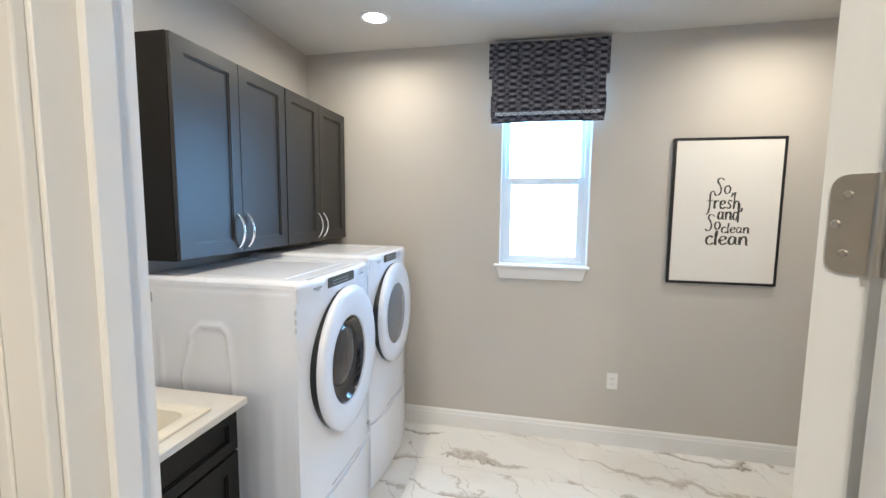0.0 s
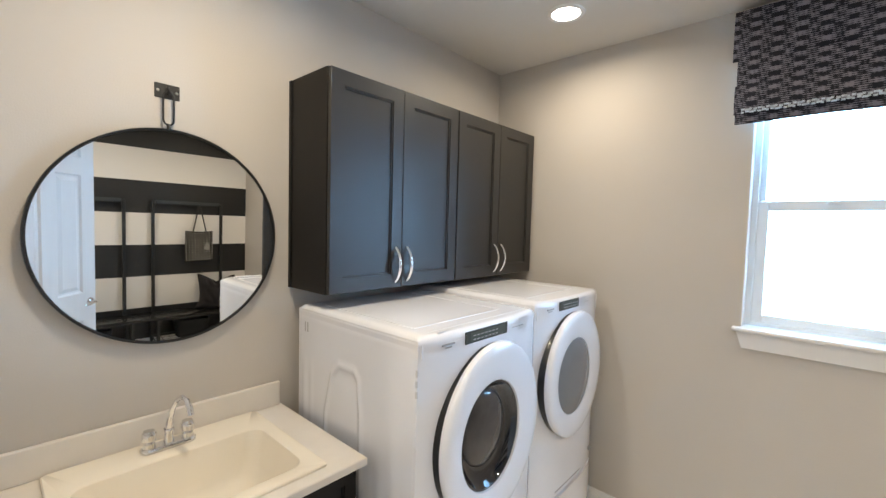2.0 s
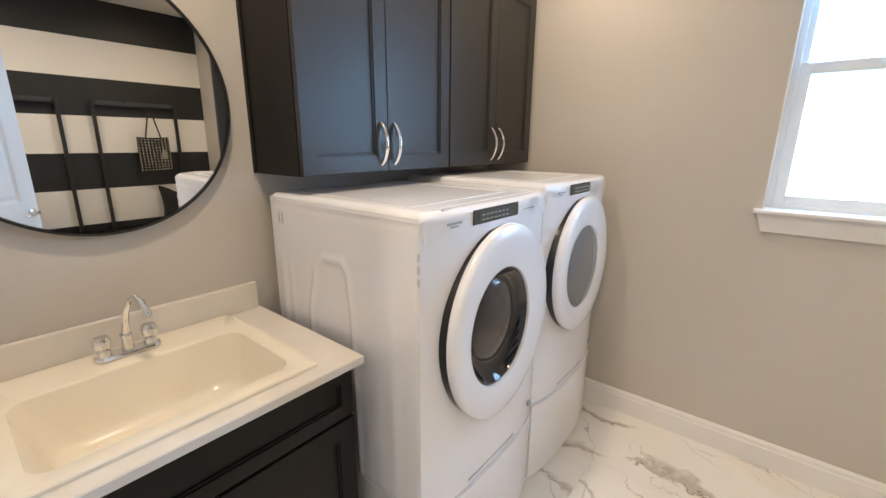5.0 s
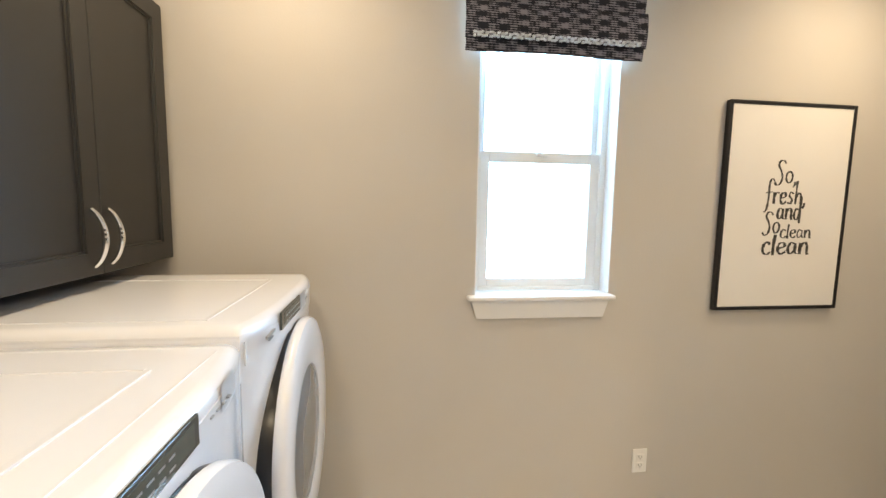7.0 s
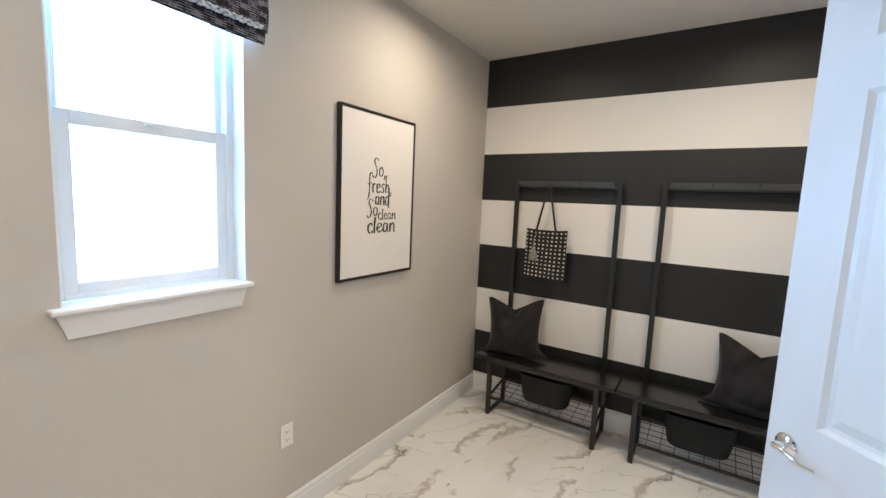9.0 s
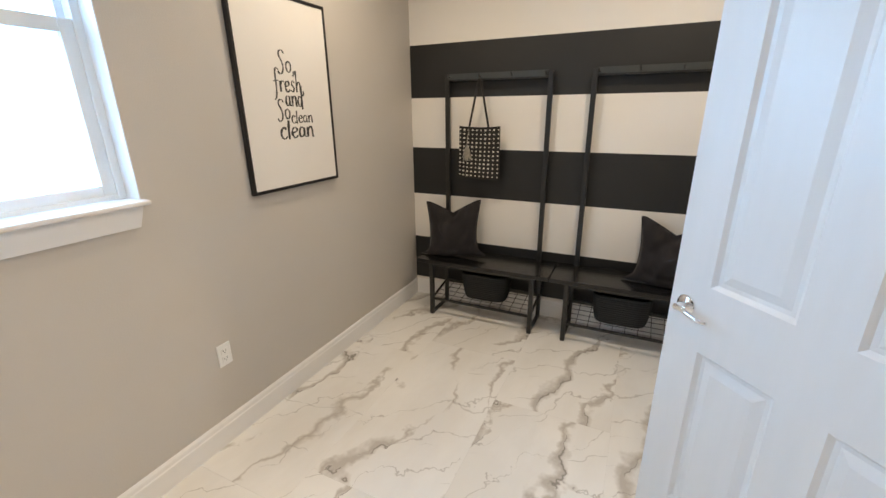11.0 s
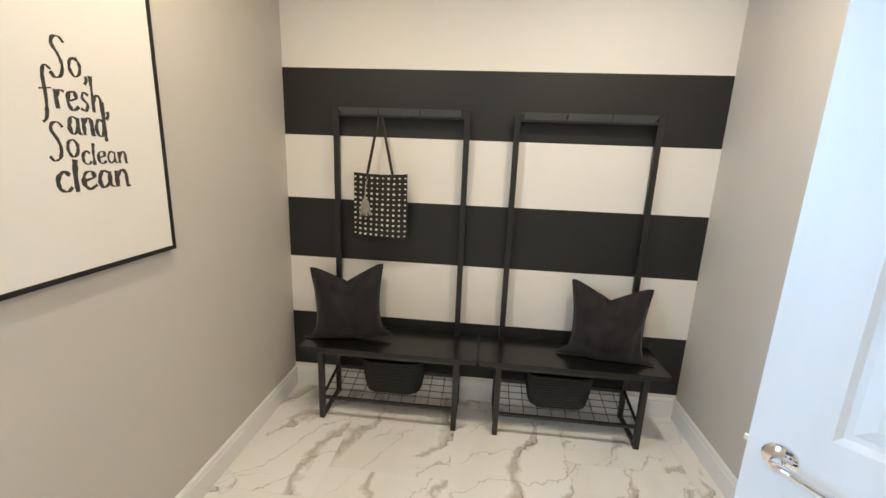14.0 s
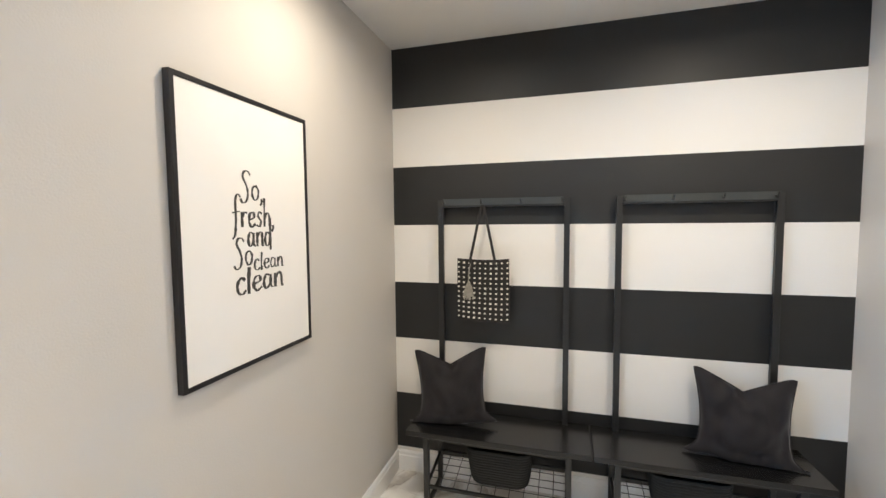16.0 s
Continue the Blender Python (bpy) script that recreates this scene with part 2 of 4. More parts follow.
M_STUCCO = mat("neighbour_stucco", (0.80, 0.79, 0.76), 0.9, var=0.05, scale=3, bump=0.5, bump_scale=40)
M_GROUND = mat("lawn", (0.10, 0.13, 0.05), 0.95, var=0.3, scale=5)
M_LAMP = glow("lamp_lens", (1.0, 0.93, 0.80), 14.0)
M_GLASS = glassy("window_glass")
mm = bpy.data.materials.new("mirror_silver")
mm.use_nodes = True
mm.node_tree.nodes["Principled BSDF"].inputs["Metallic"].default_value = 1
mm.node_tree.nodes["Principled BSDF"].inputs["Roughness"].default_value = 0.0
mm.node_tree.nodes["Principled BSDF"].inputs["Base Color"].default_value = (0.90, 0.91, 0.91, 1)
M_MIRROR = mm


# ---- helpers for meshes ----
def part(name, bm, material, parent=None, label="", smooth=False, m=None, kind=""):
    me = bpy.data.meshes.new(name)
    bmesh.ops.recalc_face_normals(bm, faces=bm.faces)
    bm.to_mesh(me)
    bm.free()
    for one in material if isinstance(material, (list, tuple)) else [material]:
        me.materials.append(one)
    if smooth:
        me.shade_smooth()
        me.set_sharp_from_angle(angle=radians(38))
    ob = new(name, me)
    if m is not None:
        ob.matrix_basis = m
    if parent is not None:
        ob.parent = parent
    return tagged(ob, label, kind=kind)


def thing(name, m, label, category, group=""):
    ob = new(name)
    ob.empty_display_size = 0.1
    ob.matrix_basis = m
    return tagged(ob, label, category, group)


def box(bm, x0, x1, y0, y1, z0, z1, bevel=0.0, seg=2, mi=0):
    made = bmesh.ops.create_cube(bm, size=1.0)["verts"]
    for v in made:
        v.co = Vector((x0 + (v.co.x + 0.5) * (x1 - x0), y0 + (v.co.y + 0.5) * (y1 - y0), z0 + (v.co.z + 0.5) * (z1 - z0)))
    faces = {f for v in made for f in v.link_faces}
    for f in faces:
        f.material_index = mi
    if bevel:
        edges = list({e for v in made for e in v.link_edges})
        bmesh.ops.bevel(bm, geom=edges, offset=bevel, segments=seg, profile=0.5, affect="EDGES")
    return bm


def boxes(*rows, bevel=0.0, seg=2):
    bm = bmesh.new()
    for r in rows:
        box(bm, *r, bevel=bevel, seg=seg)
    return bm


def lathe(bm, profile, n=48, axis="x", centre=(0, 0, 0), arc=None):
    """Turns (radius, height) pairs round an axis."""
    rings = []
    for r, h in profile:
        ring = []
        for i in range(n):
            a = 2 * math.pi * i / n
            c, s = r * math.cos(a), r * math.sin(a)
            p = {"x": (h, c, s), "y": (c, h, s), "z": (c, s, h)}[axis]
            ring.append(bm.verts.new(Vector(p) + Vector(centre)) if r > 1e-6 or not ring else ring[0])
        rings.append(ring)
    for a, b in zip(rings, rings[1:]):
        for i in range(n):
            j = (i + 1) % n
            vs = []
            for v in (a[i], a[j], b[j], b[i]):
                if v not in vs:
                    vs.append(v)
            if len(vs) > 2:
                bm.faces.new(vs)
    return bm


def tube(bm, points, r, n=10, closed=False, cap=True):
    """A round bar along points; r may be one radius or one for each point."""
    pts = [Vector(p) for p in points]
    rs = r if isinstance(r, (list, tuple)) else [r] * len(pts)
    rings, up = [], None
    k = len(pts)
    for i, p in enumerate(pts):
        d = (pts[(i + 1) % k] - pts[i - 1]) if closed else (pts[min(i + 1, k - 1)] - pts[max(i - 1, 0)])
        d.normalize()
        if up is None:
            up = d.orthogonal().normalized()
        up = (up - d * up.dot(d)).normalized()
        side = d.cross(up)
        rings.append([bm.verts.new(p + (up * math.cos(2 * math.pi * j / n) + side * math.sin(2 * math.pi * j / n)) * rs[i]) for j in range(n)])
    pairs = list(zip(rings, rings[1:])) + ([(rings[-1], rings[0])] if closed else [])
    for a, b in pairs:
        for j in range(n):
            bm.faces.new((a[j], a[(j + 1) % n], b[(j + 1) % n], b[j]))
    if cap and not closed:
        bm.faces.new(rings[0][::-1])
        bm.faces.new(rings[-1])
    return bm


def setting(name, bm, material, label, parent=None):
    return tagged(part(name, bm, material, parent), label, kind="structure")


# ---- the large structure ----
bm = boxes((WX - T, DX0, SY - T, SY, 0, H), (DX1, EX + T, SY - T, SY, 0, H), (DX0, DX1, SY - T, SY, DH, H))
setting("wall_south", bm, M_WALL, "greige painted wall with the doorway into the hall")
x0, x1, z0, z1 = WIN
NT = 0.20
bm = boxes((WX - T, x0, NY, NY + NT, 0, H), (x1, EX + T, NY, NY + NT, 0, H), (x0, x1, NY, NY + NT, 0, z0 - 0.018), (x0, x1, NY, NY + NT, z1, H))
setting("wall_north", bm, M_WALL, "greige painted wall with one sash window")
setting("wall_west", boxes((WX - T, WX, SY, NY, 0, H)), M_WALL, "greige painted wall behind cabinets and mirror")
bm = bmesh.new()
STRIPES = [H - 0.3695 * k for k in range(8)] + [0.0]
for k in range(8):
    box(bm, EX, EX + T, SY, NY, STRIPES[k + 1], STRIPES[k], mi=0 if k % 2 == 0 else 1)
setting("wall_east", bm, [M_BLACKWALL, M_WHITEWALL], "feature wall painted in broad black and white stripes")
HS, HW, HE = 0.85, -1.3, 2.6
setting("wall_hall_south", boxes((HW - T, HE + T, HS - T, HS, 0, H)), M_WALL, "plain greige hall wall")
setting("wall_hall_west", boxes((HW - T, HW, HS, SY - T, 0, H)), M_WALL, "plain greige hall wall")
setting("wall_hall_east", boxes((HE, HE + T, HS, SY - T, 0, H)), M_WALL, "plain greige hall wall")
bm = boxes((HW - T, EX + T, HS - T, NY + NT, H, H + 0.12))
setting("ceiling", bm, M_CEIL, "flat ceiling in warm white paint with recessed lamps")

# baseboards
BH, BT = 0.133, 0.014


def baseboard(x0, y0, x1, y1, nx, ny):
    bm = bmesh.new()
    prof = [(0, 0), (BT, 0), (BT, BH - 0.035), (BT - 0.003, BH - 0.03), (BT - 0.004, BH - 0.012), (0.004, BH), (0, BH)]
    rows = [[bm.verts.new((px + nx * d, py + ny * d, z)) for d, z in prof] for px, py in ((x0, y0), (x1, y1))]
    for i in range(len(prof)):
        j = (i + 1) % len(prof)
        bm.faces.new((rows[0][i], rows[0][j], rows[1][j], rows[1][i]))
    bm.faces.new(rows[0])
    bm.faces.new(rows[1][::-1])
    setting("baseboard", bm, M_TRIM, "white moulded baseboard along the wall")


baseboard(WX, NY, EX, NY, 0, -1)
baseboard(EX, SY + BT, EX, NY - BT, -1, 0)
baseboard(DX1 + 0.062, SY, EX, SY, 0, 1)
baseboard(WX, 3.84, WX, NY - BT, 1, 0)
baseboard(HW, SY - T, DX0 - 0.062, SY - T, 0, -1)
baseboard(DX1 + 0.062, SY - T, HE, SY - T, 0, -1)
baseboard(HW, HS, HE, HS, 0, 1)

# door lining and casings
bm = boxes((DX0, DX0 + 0.018, SY - T, SY, 0, DH), (DX1 - 0.018, DX1, SY - T, SY, 0, DH), (DX0 + 0.018, DX1 - 0.018, SY - T, SY, DH - 0.018, DH), bevel=0.0015, seg=1)
lining = setting("door_frame", bm, M_TRIM, "white painted door lining with stop")
bm = boxes((DX0 + 0.018, DX0 + 0.030, SY - 0.075, SY - 0.038, 0, DH - 0.018), (DX1 - 0.030, DX1 - 0.018, SY - 0.075, SY - 0.038, 0, DH - 0.018), (DX0 + 0.03, DX1 - 0.03, SY - 0.075, SY - 0.038, DH - 0.030, DH - 0.018), bevel=0.002, seg=1)
part("door_stop", bm, M_TRIM, lining)
CW = 0.057
for side, y0, y1 in ((1, SY - 0.004, SY + 0.005), (-1, SY - T - 0.015, SY - T)):
    yy = (y0 + 0.004, y1) if side > 0 else (y0, y1)
    for a, b in ((DX0 - CW, DX0 + 0.012), (DX1 - 0.012, DX1 + CW)):
        ca, cb = (a, a + 0.02) if a < DX0 else (b - 0.02, b)
        bm = boxes((a, b, *yy, 0, DH + CW), bevel=0.003)
        y2, y3 = (y1, y1 + 0.003) if side > 0 else (y0 - 0.005, y0)
        box(bm, ca, cb, y2, y3, 0, DH + CW, bevel=0.002)
        part("casing", bm, M_TRIM, lining)
    bm = boxes((DX0 + 0.012, DX1 - 0.012, *yy, DH - 0.012, DH + CW), bevel=0.003)
    part("casing", bm, M_TRIM, lining)


# ---- the door ----
def panelled_door(w, h, t, cols, rows):
    """A moulded leaf from x 0 to w, y -t to 0, with panels on both faces."""
    bm = bmesh.new()
    xs = sorted({0, w, *[c for pair in cols for c in pair]})
    zs = sorted({0, h, *[c for pair in rows for c in pair]})
    for y, s in ((0.0, -1), (-t, 1)):
        for xa, xb in zip(xs, xs[1:]):
            for za, zb in zip(zs, zs[1:]):
                q = [(xa, za), (xb, za), (xb, zb), (xa, zb)]
                loop = [bm.verts.new((x, y, z)) for x, z in q]
                if (xa, xb) in cols and (za, zb) in rows:
                    for inset, depth in ((0.004, 0.004), (0.012, 0.012), (0.024, 0.0135), (0.052, 0.004)):
                        nxt = [bm.verts.new((x, y + s * depth, z)) for x, z in ((xa + inset, za + inset), (xb - inset, za + inset), (xb - inset, zb - inset), (xa + inset, zb - inset))]
                        for i in range(4):
                            bm.faces.new((loop[i], loop[(i + 1) % 4], nxt[(i + 1) % 4], nxt[i]))
                        loop = nxt
                bm.faces.new(loop)
    for a, b in (((0, 0), (0, h)), ((w, 0), (w, h)), ((0, 0), (w, 0)), ((0, h), (w, h))):
        bm.faces.new([bm.verts.new(p) for p in ((a[0], 0, a[1]), (b[0], 0, b[1]), (b[0], -t, b[1]), (a[0], -t, a[1]))])
    bmesh.ops.remove_doubles(bm, verts=bm.verts, dist=0.0001)
    return bm


DOOR_AT, DOOR_TURN = (0.915, 2.990, 0.012), 42.2
DOOR_W, DOOR_H, DOOR_T = 0.861, 2.43, 0.044
door = thing("door_1", pose(*DOOR_AT, 0, 0, DOOR_TURN), "white six-panel door standing open into the laundry room", "door")
door["kind"] = "structure"
S1, P1 = 0.130, 0.238
cols = [(S1, S1 + P1), (DOOR_W - S1 - P1, DOOR_W - S1)]
rows_z = [(0.21, 0.805), (1.022, 1.918), (2.045, 2.31)]
part("leaf", panelled_door(DOOR_W, DOOR_H, DOOR_T, cols, rows_z), M_DOOR, door)


def lever(s):
    """Rose and lever on the face that points to s along y."""
    y0 = 0.0 if s > 0 else -DOOR_T
    kx, kz = DOOR_W - 0.062, 0.938
    bm = lathe(bmesh.new(), [(0.0, y0), (0.033, y0), (0.033, y0 + s * 0.006), (0.028, y0 + s * 0.011), (0.013, y0 + s * 0.014), (0.011, y0 + s * 0.045), (0.0, y0 + s * 0.047)], 32, "y", (kx, 0, kz))
    rose = part("door_handle", bm, M_CHROME, door, "polished chrome lever handle", smooth=True)
    pts = [(kx, y0 + s * 0.045, kz), (kx - 0.02, y0 + s * 0.050, kz + 0.004), (kx - 0.05, y0 + s * 0.052, kz), (kx - 0.085, y0 + s * 0.050, kz - 0.008), (kx - 0.112, y0 + s * 0.044, kz - 0.006)]
    part("lever", tube(bmesh.new(), pts, [0.010, 0.0095, 0.008, 0.007, 0.006]), M_CHROME, rose, smooth=True)


lever(1)
lever(-1)
latch = part("latch", boxes((DOOR_W - 0.0005, DOOR_W + 0.002, -DOOR_T / 2 - 0.012, -DOOR_T / 2 + 0.012, 0.910, 0.966), bevel=0.0008, seg=1), M_CHROME, door, "polished chrome latch plate")
part("latch_bolt", boxes((DOOR_W + 0.002, DOOR_W + 0.012, -DOOR_T / 2 - 0.006, -DOOR_T / 2 + 0.006, 0.930, 0.947), bevel=0.002), M_CHROME, latch)
for hz in (0.25, 0.93, 1.60, 2.20):
    bm = bmesh.new()
    outline = [(-DOOR_T + 0.001, hz - 0.051), (-0.022, hz - 0.051)] + [(-0.022 + 0.014 * math.sin(radians(a)), hz - 0.037 - 0.014 * math.cos(radians(a))) for a in (22, 45, 68, 90)] + [(-0.022 + 0.014 * math.cos(radians(a)), hz + 0.037 + 0.014 * math.sin(radians(a))) for a in (0, 22, 45, 68, 90)] + [(-DOOR_T + 0.001, hz + 0.051)]
    front = [bm.verts.new((-0.0025, y, z)) for y, z in outline]
    rear = [bm.verts.new((0.0, y, z)) for y, z in outline]
    bm.faces.new(front), bm.faces.new(rear[::-1])
    for i in range(len(front)):
        j = (i + 1) % len(front)
        bm.faces.new((front[i], front[j], rear[j], rear[i]))
    hinge = part("hinge", bm, M_NICKEL, door, "satin nickel butt hinge with round corners")
    part("knuckle", tube(bmesh.new(), [(-0.004, -DOOR_T - 0.004, hz - 0.051), (-0.004, -DOOR_T - 0.004, hz + 0.051)], 0.0065, 14), M_NICKEL, hinge, smooth=True)
    for dz in (-0.03, 0.0, 0.03):
        part("screw", lathe(bmesh.new(), [(0.0, -0.0045), (0.003, -0.0045), (0.0045, -0.0025)], 12, "x", (0, -0.022 + (0.008 if dz == 0 else 0), hz + dz)), M_NICKEL, hinge)

for hz in (0.262, 0.942, 1.612, 2.212):
    part("hinge_leaf", boxes((DX1 - 0.0205, DX1 - 0.018, SY - 0.042, SY + 0.002, hz - 0.051, hz + 0.051), bevel=0.001, seg=1), M_NICKEL, lining, "satin nickel hinge leaf")

# ---- the window ----
window = thing("window_1", pose(0, 0, 0), "white vinyl sash window with bright daylight behind", "window")
window["kind"] = "structure"
cx0, cx1 = x0, x1
YF = NY + 0.080
part("window_frame", boxes((cx0, cx0 + 0.030, YF, YF + 0.08, z0, z1), (cx1 - 0.030, cx1, YF, YF + 0.08, z0, z1), (cx0 + 0.03, cx1 - 0.03, YF, YF + 0.08, z1 - 0.03, z1), (cx0 + 0.03, cx1 - 0.03, YF, YF + 0.08, z0, z0 + 0.02), bevel=0.003), M_VINYL, window)
ZM = 1.822


def sash(za, zb, y, name, bottom, top, stile):
    bm = boxes((cx0 + 0.028, cx0 + 0.028 + stile, y, y + 0.03, za, zb), (cx1 - 0.028 - stile, cx1 - 0.028, y, y + 0.03, za, zb), (cx0 + 0.028 + stile, cx1 - 0.028 - stile, y, y + 0.03, za, za + bottom), (cx0 + 0.028 + stile, cx1 - 0.028 - stile, y, y + 0.03, zb - top, zb), bevel=0.003)
    s = part(name, bm, M_VINYL, window)
    pane = part("pane", boxes((cx0 + 0.028 + stile, cx1 - 0.028 - stile, y + 0.012, y + 0.017, za + bottom, zb - top)), M_GLASS, s)
    pane.visible_shadow = False
    return s


sash(z0 + 0.018, ZM + 0.022, YF + 0.008, "lower_sash", 0.036, 0.046, 0.043)
sash(ZM - 0.015, z1 - 0.028, YF + 0.042, "upper_sash", 0.030, 0.03, 0.026)
bm = boxes((0.68, 0.73, YF - 0.006, YF + 0.008, ZM + 0.004, ZM + 0.018), bevel=0.003)
part("sash_lock", bm, M_VINYL, window)
part("window_sill", boxes((0.372, 1.012, 5.350, YF, 1.222, 1.240), bevel=0.006), M_TRIM, window)
bm = bmesh.new()
fr = [(0.388, 1.222), (0.996, 1.222), (0.970, 1.142), (0.414, 1.142)]
a = [bm.verts.new((x, NY - 0.016, z)) for x, z in fr]
b = [bm.verts.new((x, NY, z)) for x, z in fr]
bm.faces.new(a), bm.faces.new(b[::-1])
for i in range(4):
    bm.faces.new((a[i], a[(i + 1) % 4], b[(i + 1) % 4], b[i]))
part("apron", bm, M_TRIM, window)
part("reveal", boxes((cx0 - 0.0, cx0 + 0.004, NY + 0.001, YF, z0, z1), (cx1 - 0.004, cx1, NY + 0.001, YF, z0, z1), (cx0 + 0.004, cx1 - 0.004, NY + 0.001, YF, z1 - 0.004, z1)), M_TRIM, window)
# Area lamp added outside the panes, standing in for sky light and whitening the view
lamp("window_light", "AREA", pose(0.7025, NY + 0.187, 1.83, -90, 0, 0), WINDOW_W, (0.29, 0.63, 1.0), spread=radians(150), shape="RECTANGLE", size=0.585, size_y=1.22)

# outside
setting("ground", boxes((-60, 60, NY + NT + 0.002, 120, -0.35, -0.25)), M_GROUND, "lawn between the houses")
# Guessed wall; height made up so it fills the window view brightly
bm = boxes((-9, 11, 9.0, 9.2, -0.25, 5.6), (-9.3, 11.3, 8.6, 9.2, 5.6, 5.75))
setting("neighbour_wall", bm, M_STUCCO, "guessed pale wall of the next house, raised as bright backdrop")
setting("footing", boxes((HW - T, EX + T, HS - T, NY + NT, -0.3, -0.012)), M_GROUT, "slab under the floor")


# ---- recessed lamps ----
def can(x, y, watts):
    c = thing("recessed_light", pose(x, y, H), "round white recessed ceiling light, lit warm", "ceiling light", "recessed ceiling lights")
    part("trim_ring", lathe(bmesh.new(), [(0.066, -0.001), (0.070, -0.006), (0.088, -0.004), (0.092, 0.0)], 40, "z"), M_TRIM, c, smooth=True)
    part("lens", lathe(bmesh.new(), [(0.0, -0.003), (0.067, -0.003), (0.067, -0.0005)], 40, "z"), M_LAMP, c)
    lamp("can_light", "AREA", pose(x, y, H - 0.012), watts, WARM, shape="DISK", size=0.13, spread=radians(168))


for p in CANS:
    can(*p)
# Unseen hall lamp, added and placed to brighten the door casing and jamb
can(0.75, 1.65, HALL_FILL_W)


# ---- wall cabinets ----
def shaker(bm, y0, y1, z0, z1, x, t=0.019, stile=0.060):
    """A shaker front that faces +x, its face at x: a slab whose middle is sunk behind a small slope."""
    def ring(xx, k):
        return [bm.verts.new((xx, a, b)) for a, b in ((y0 + k, z0 + k), (y1 - k, z0 + k), (y1 - k, z1 - k), (y0 + k, z1 - k))]
    loops = [ring(x - t, 0), ring(x - 0.0015, 0), ring(x, 0.0015), ring(x, stile), ring(x - 0.0045, stile + 0.001), ring(x - 0.0045, stile + 0.007), ring(x - 0.0095, stile + 0.008)]
    bm.faces.new(loops[0][::-1])
    for a, b in zip(loops, loops[1:]):
        for i in range(4):
            bm.faces.new((a[i], a[(i + 1) % 4], b[(i + 1) % 4], b[i]))
    bm.faces.new(loops[-1])
    return bm


def arc_pull(parent, x, y, z, length, out=0.032):
    pts, rs = [], []
    for i in range(13):
        u = i / 12
        pts.append((x + out * math.sin(math.pi * u) ** 0.7, y, z + length * u))
        rs.append(0.0048 + 0.0012 * math.sin(math.pi * u))
    bm = tube(bmesh.new(), pts, rs, 10)
    for v in bm.verts:
        v.co.y = y + (v.co.y - y) * 1.5
    part("handle", bm, M_CHROME, parent, "polished chrome bow handle", smooth=True)


def wall_cabinet(y0, y1, z0=1.402, z1=2.283, xf=-0.735):
    c = thing("wall_cabinet", pose(WX, (y0 + y1) / 2, z0), "near-black stained shaker wall cabinet with two closed doors", "cabinet", "laundry wall cabinets")
    inv = c.matrix_basis.inverted()
    def add(name, bm, mtl, parent=c, **k):
        if parent is c:
            bm.transform(inv)
        return part(name, bm, mtl, parent, **k)
    add("body", boxes((WX, xf - 0.021, y0, y1, z0, z1), (WX, WX + 0.02, y0 - 0.004, y0, z0, z1), bevel=0.001, seg=1), M_CABDIM)
    ym = (y0 + y1) / 2
    for a, b, hy in ((y0 + 0.003, ym - 0.0015, ym - 0.034), (ym + 0.0015, y1 - 0.003, ym + 0.034)):
        bm = shaker(bmesh.new(), a, b, z0 + 0.004, z1 - 0.004, xf)
        bm.transform(inv)
        d = part("door", bm, M_CAB, c)
        pts_parent = d
        off = Vector((WX, ym, z0))
        arc_pull(pts_parent, xf - off.x, hy - off.y, 1.430 - off.z, 0.155)
    return c


wall_cabinet(3.848, 4.602)
wall_cabinet(4.604, 5.358)


# ---- washer and dryer ----
def front_x(v, w):
    """How far the bowed front stands back at v across the width w."""
    u = abs(v / w - 0.5) * 2
    return -0.035 * u ** 3.2


def bowed(bm, y0, w, x0, x1, z0, z1, steps=20, round_top=0.0, ny=None):
    """A block with a front bowed in plan, rounded over at the top edges."""
    prof = [(x0, z0)]
    sections = []
    for i in range(steps + 1):
        v = w * (0.5 - 0.5 * math.cos(math.pi * i / steps))
        fx = x1 + front_x(v, w)
        d = min(v, w - v)
        drop = 0.0
        if round_top and d < round_top:
            drop = round_top - math.sqrt(max(0, round_top ** 2 - (round_top - d) ** 2))
        zt = z1 - drop
        r = max(round_top - drop, 0.0015) if round_top else 0.004
        pts = [(x0, z0), (fx, z0)]
        if round_top:
            for k in range(6):
                a = math.pi / 2 * k / 5
                pts.append((fx - r + r * math.cos(a), zt - r + r * math.sin(a)))
            pts.append((x0 + r, zt))
            pts.append((x0, zt - r))
        else:
            pts += [(fx, zt), (x0, zt)]
        sections.append([bm.verts.new((px, y0 + v, pz)) for px, pz in pts])
    for a, b in zip(sections, sections[1:]):
        for i in range(len(a)):
            j = (i + 1) % len(a)
            bm.faces.new((a[i], a[j], b[j], b[i]))
    bm.faces.new(sections[0])
    bm.faces.new(sections[-1][::-1])
    return bm


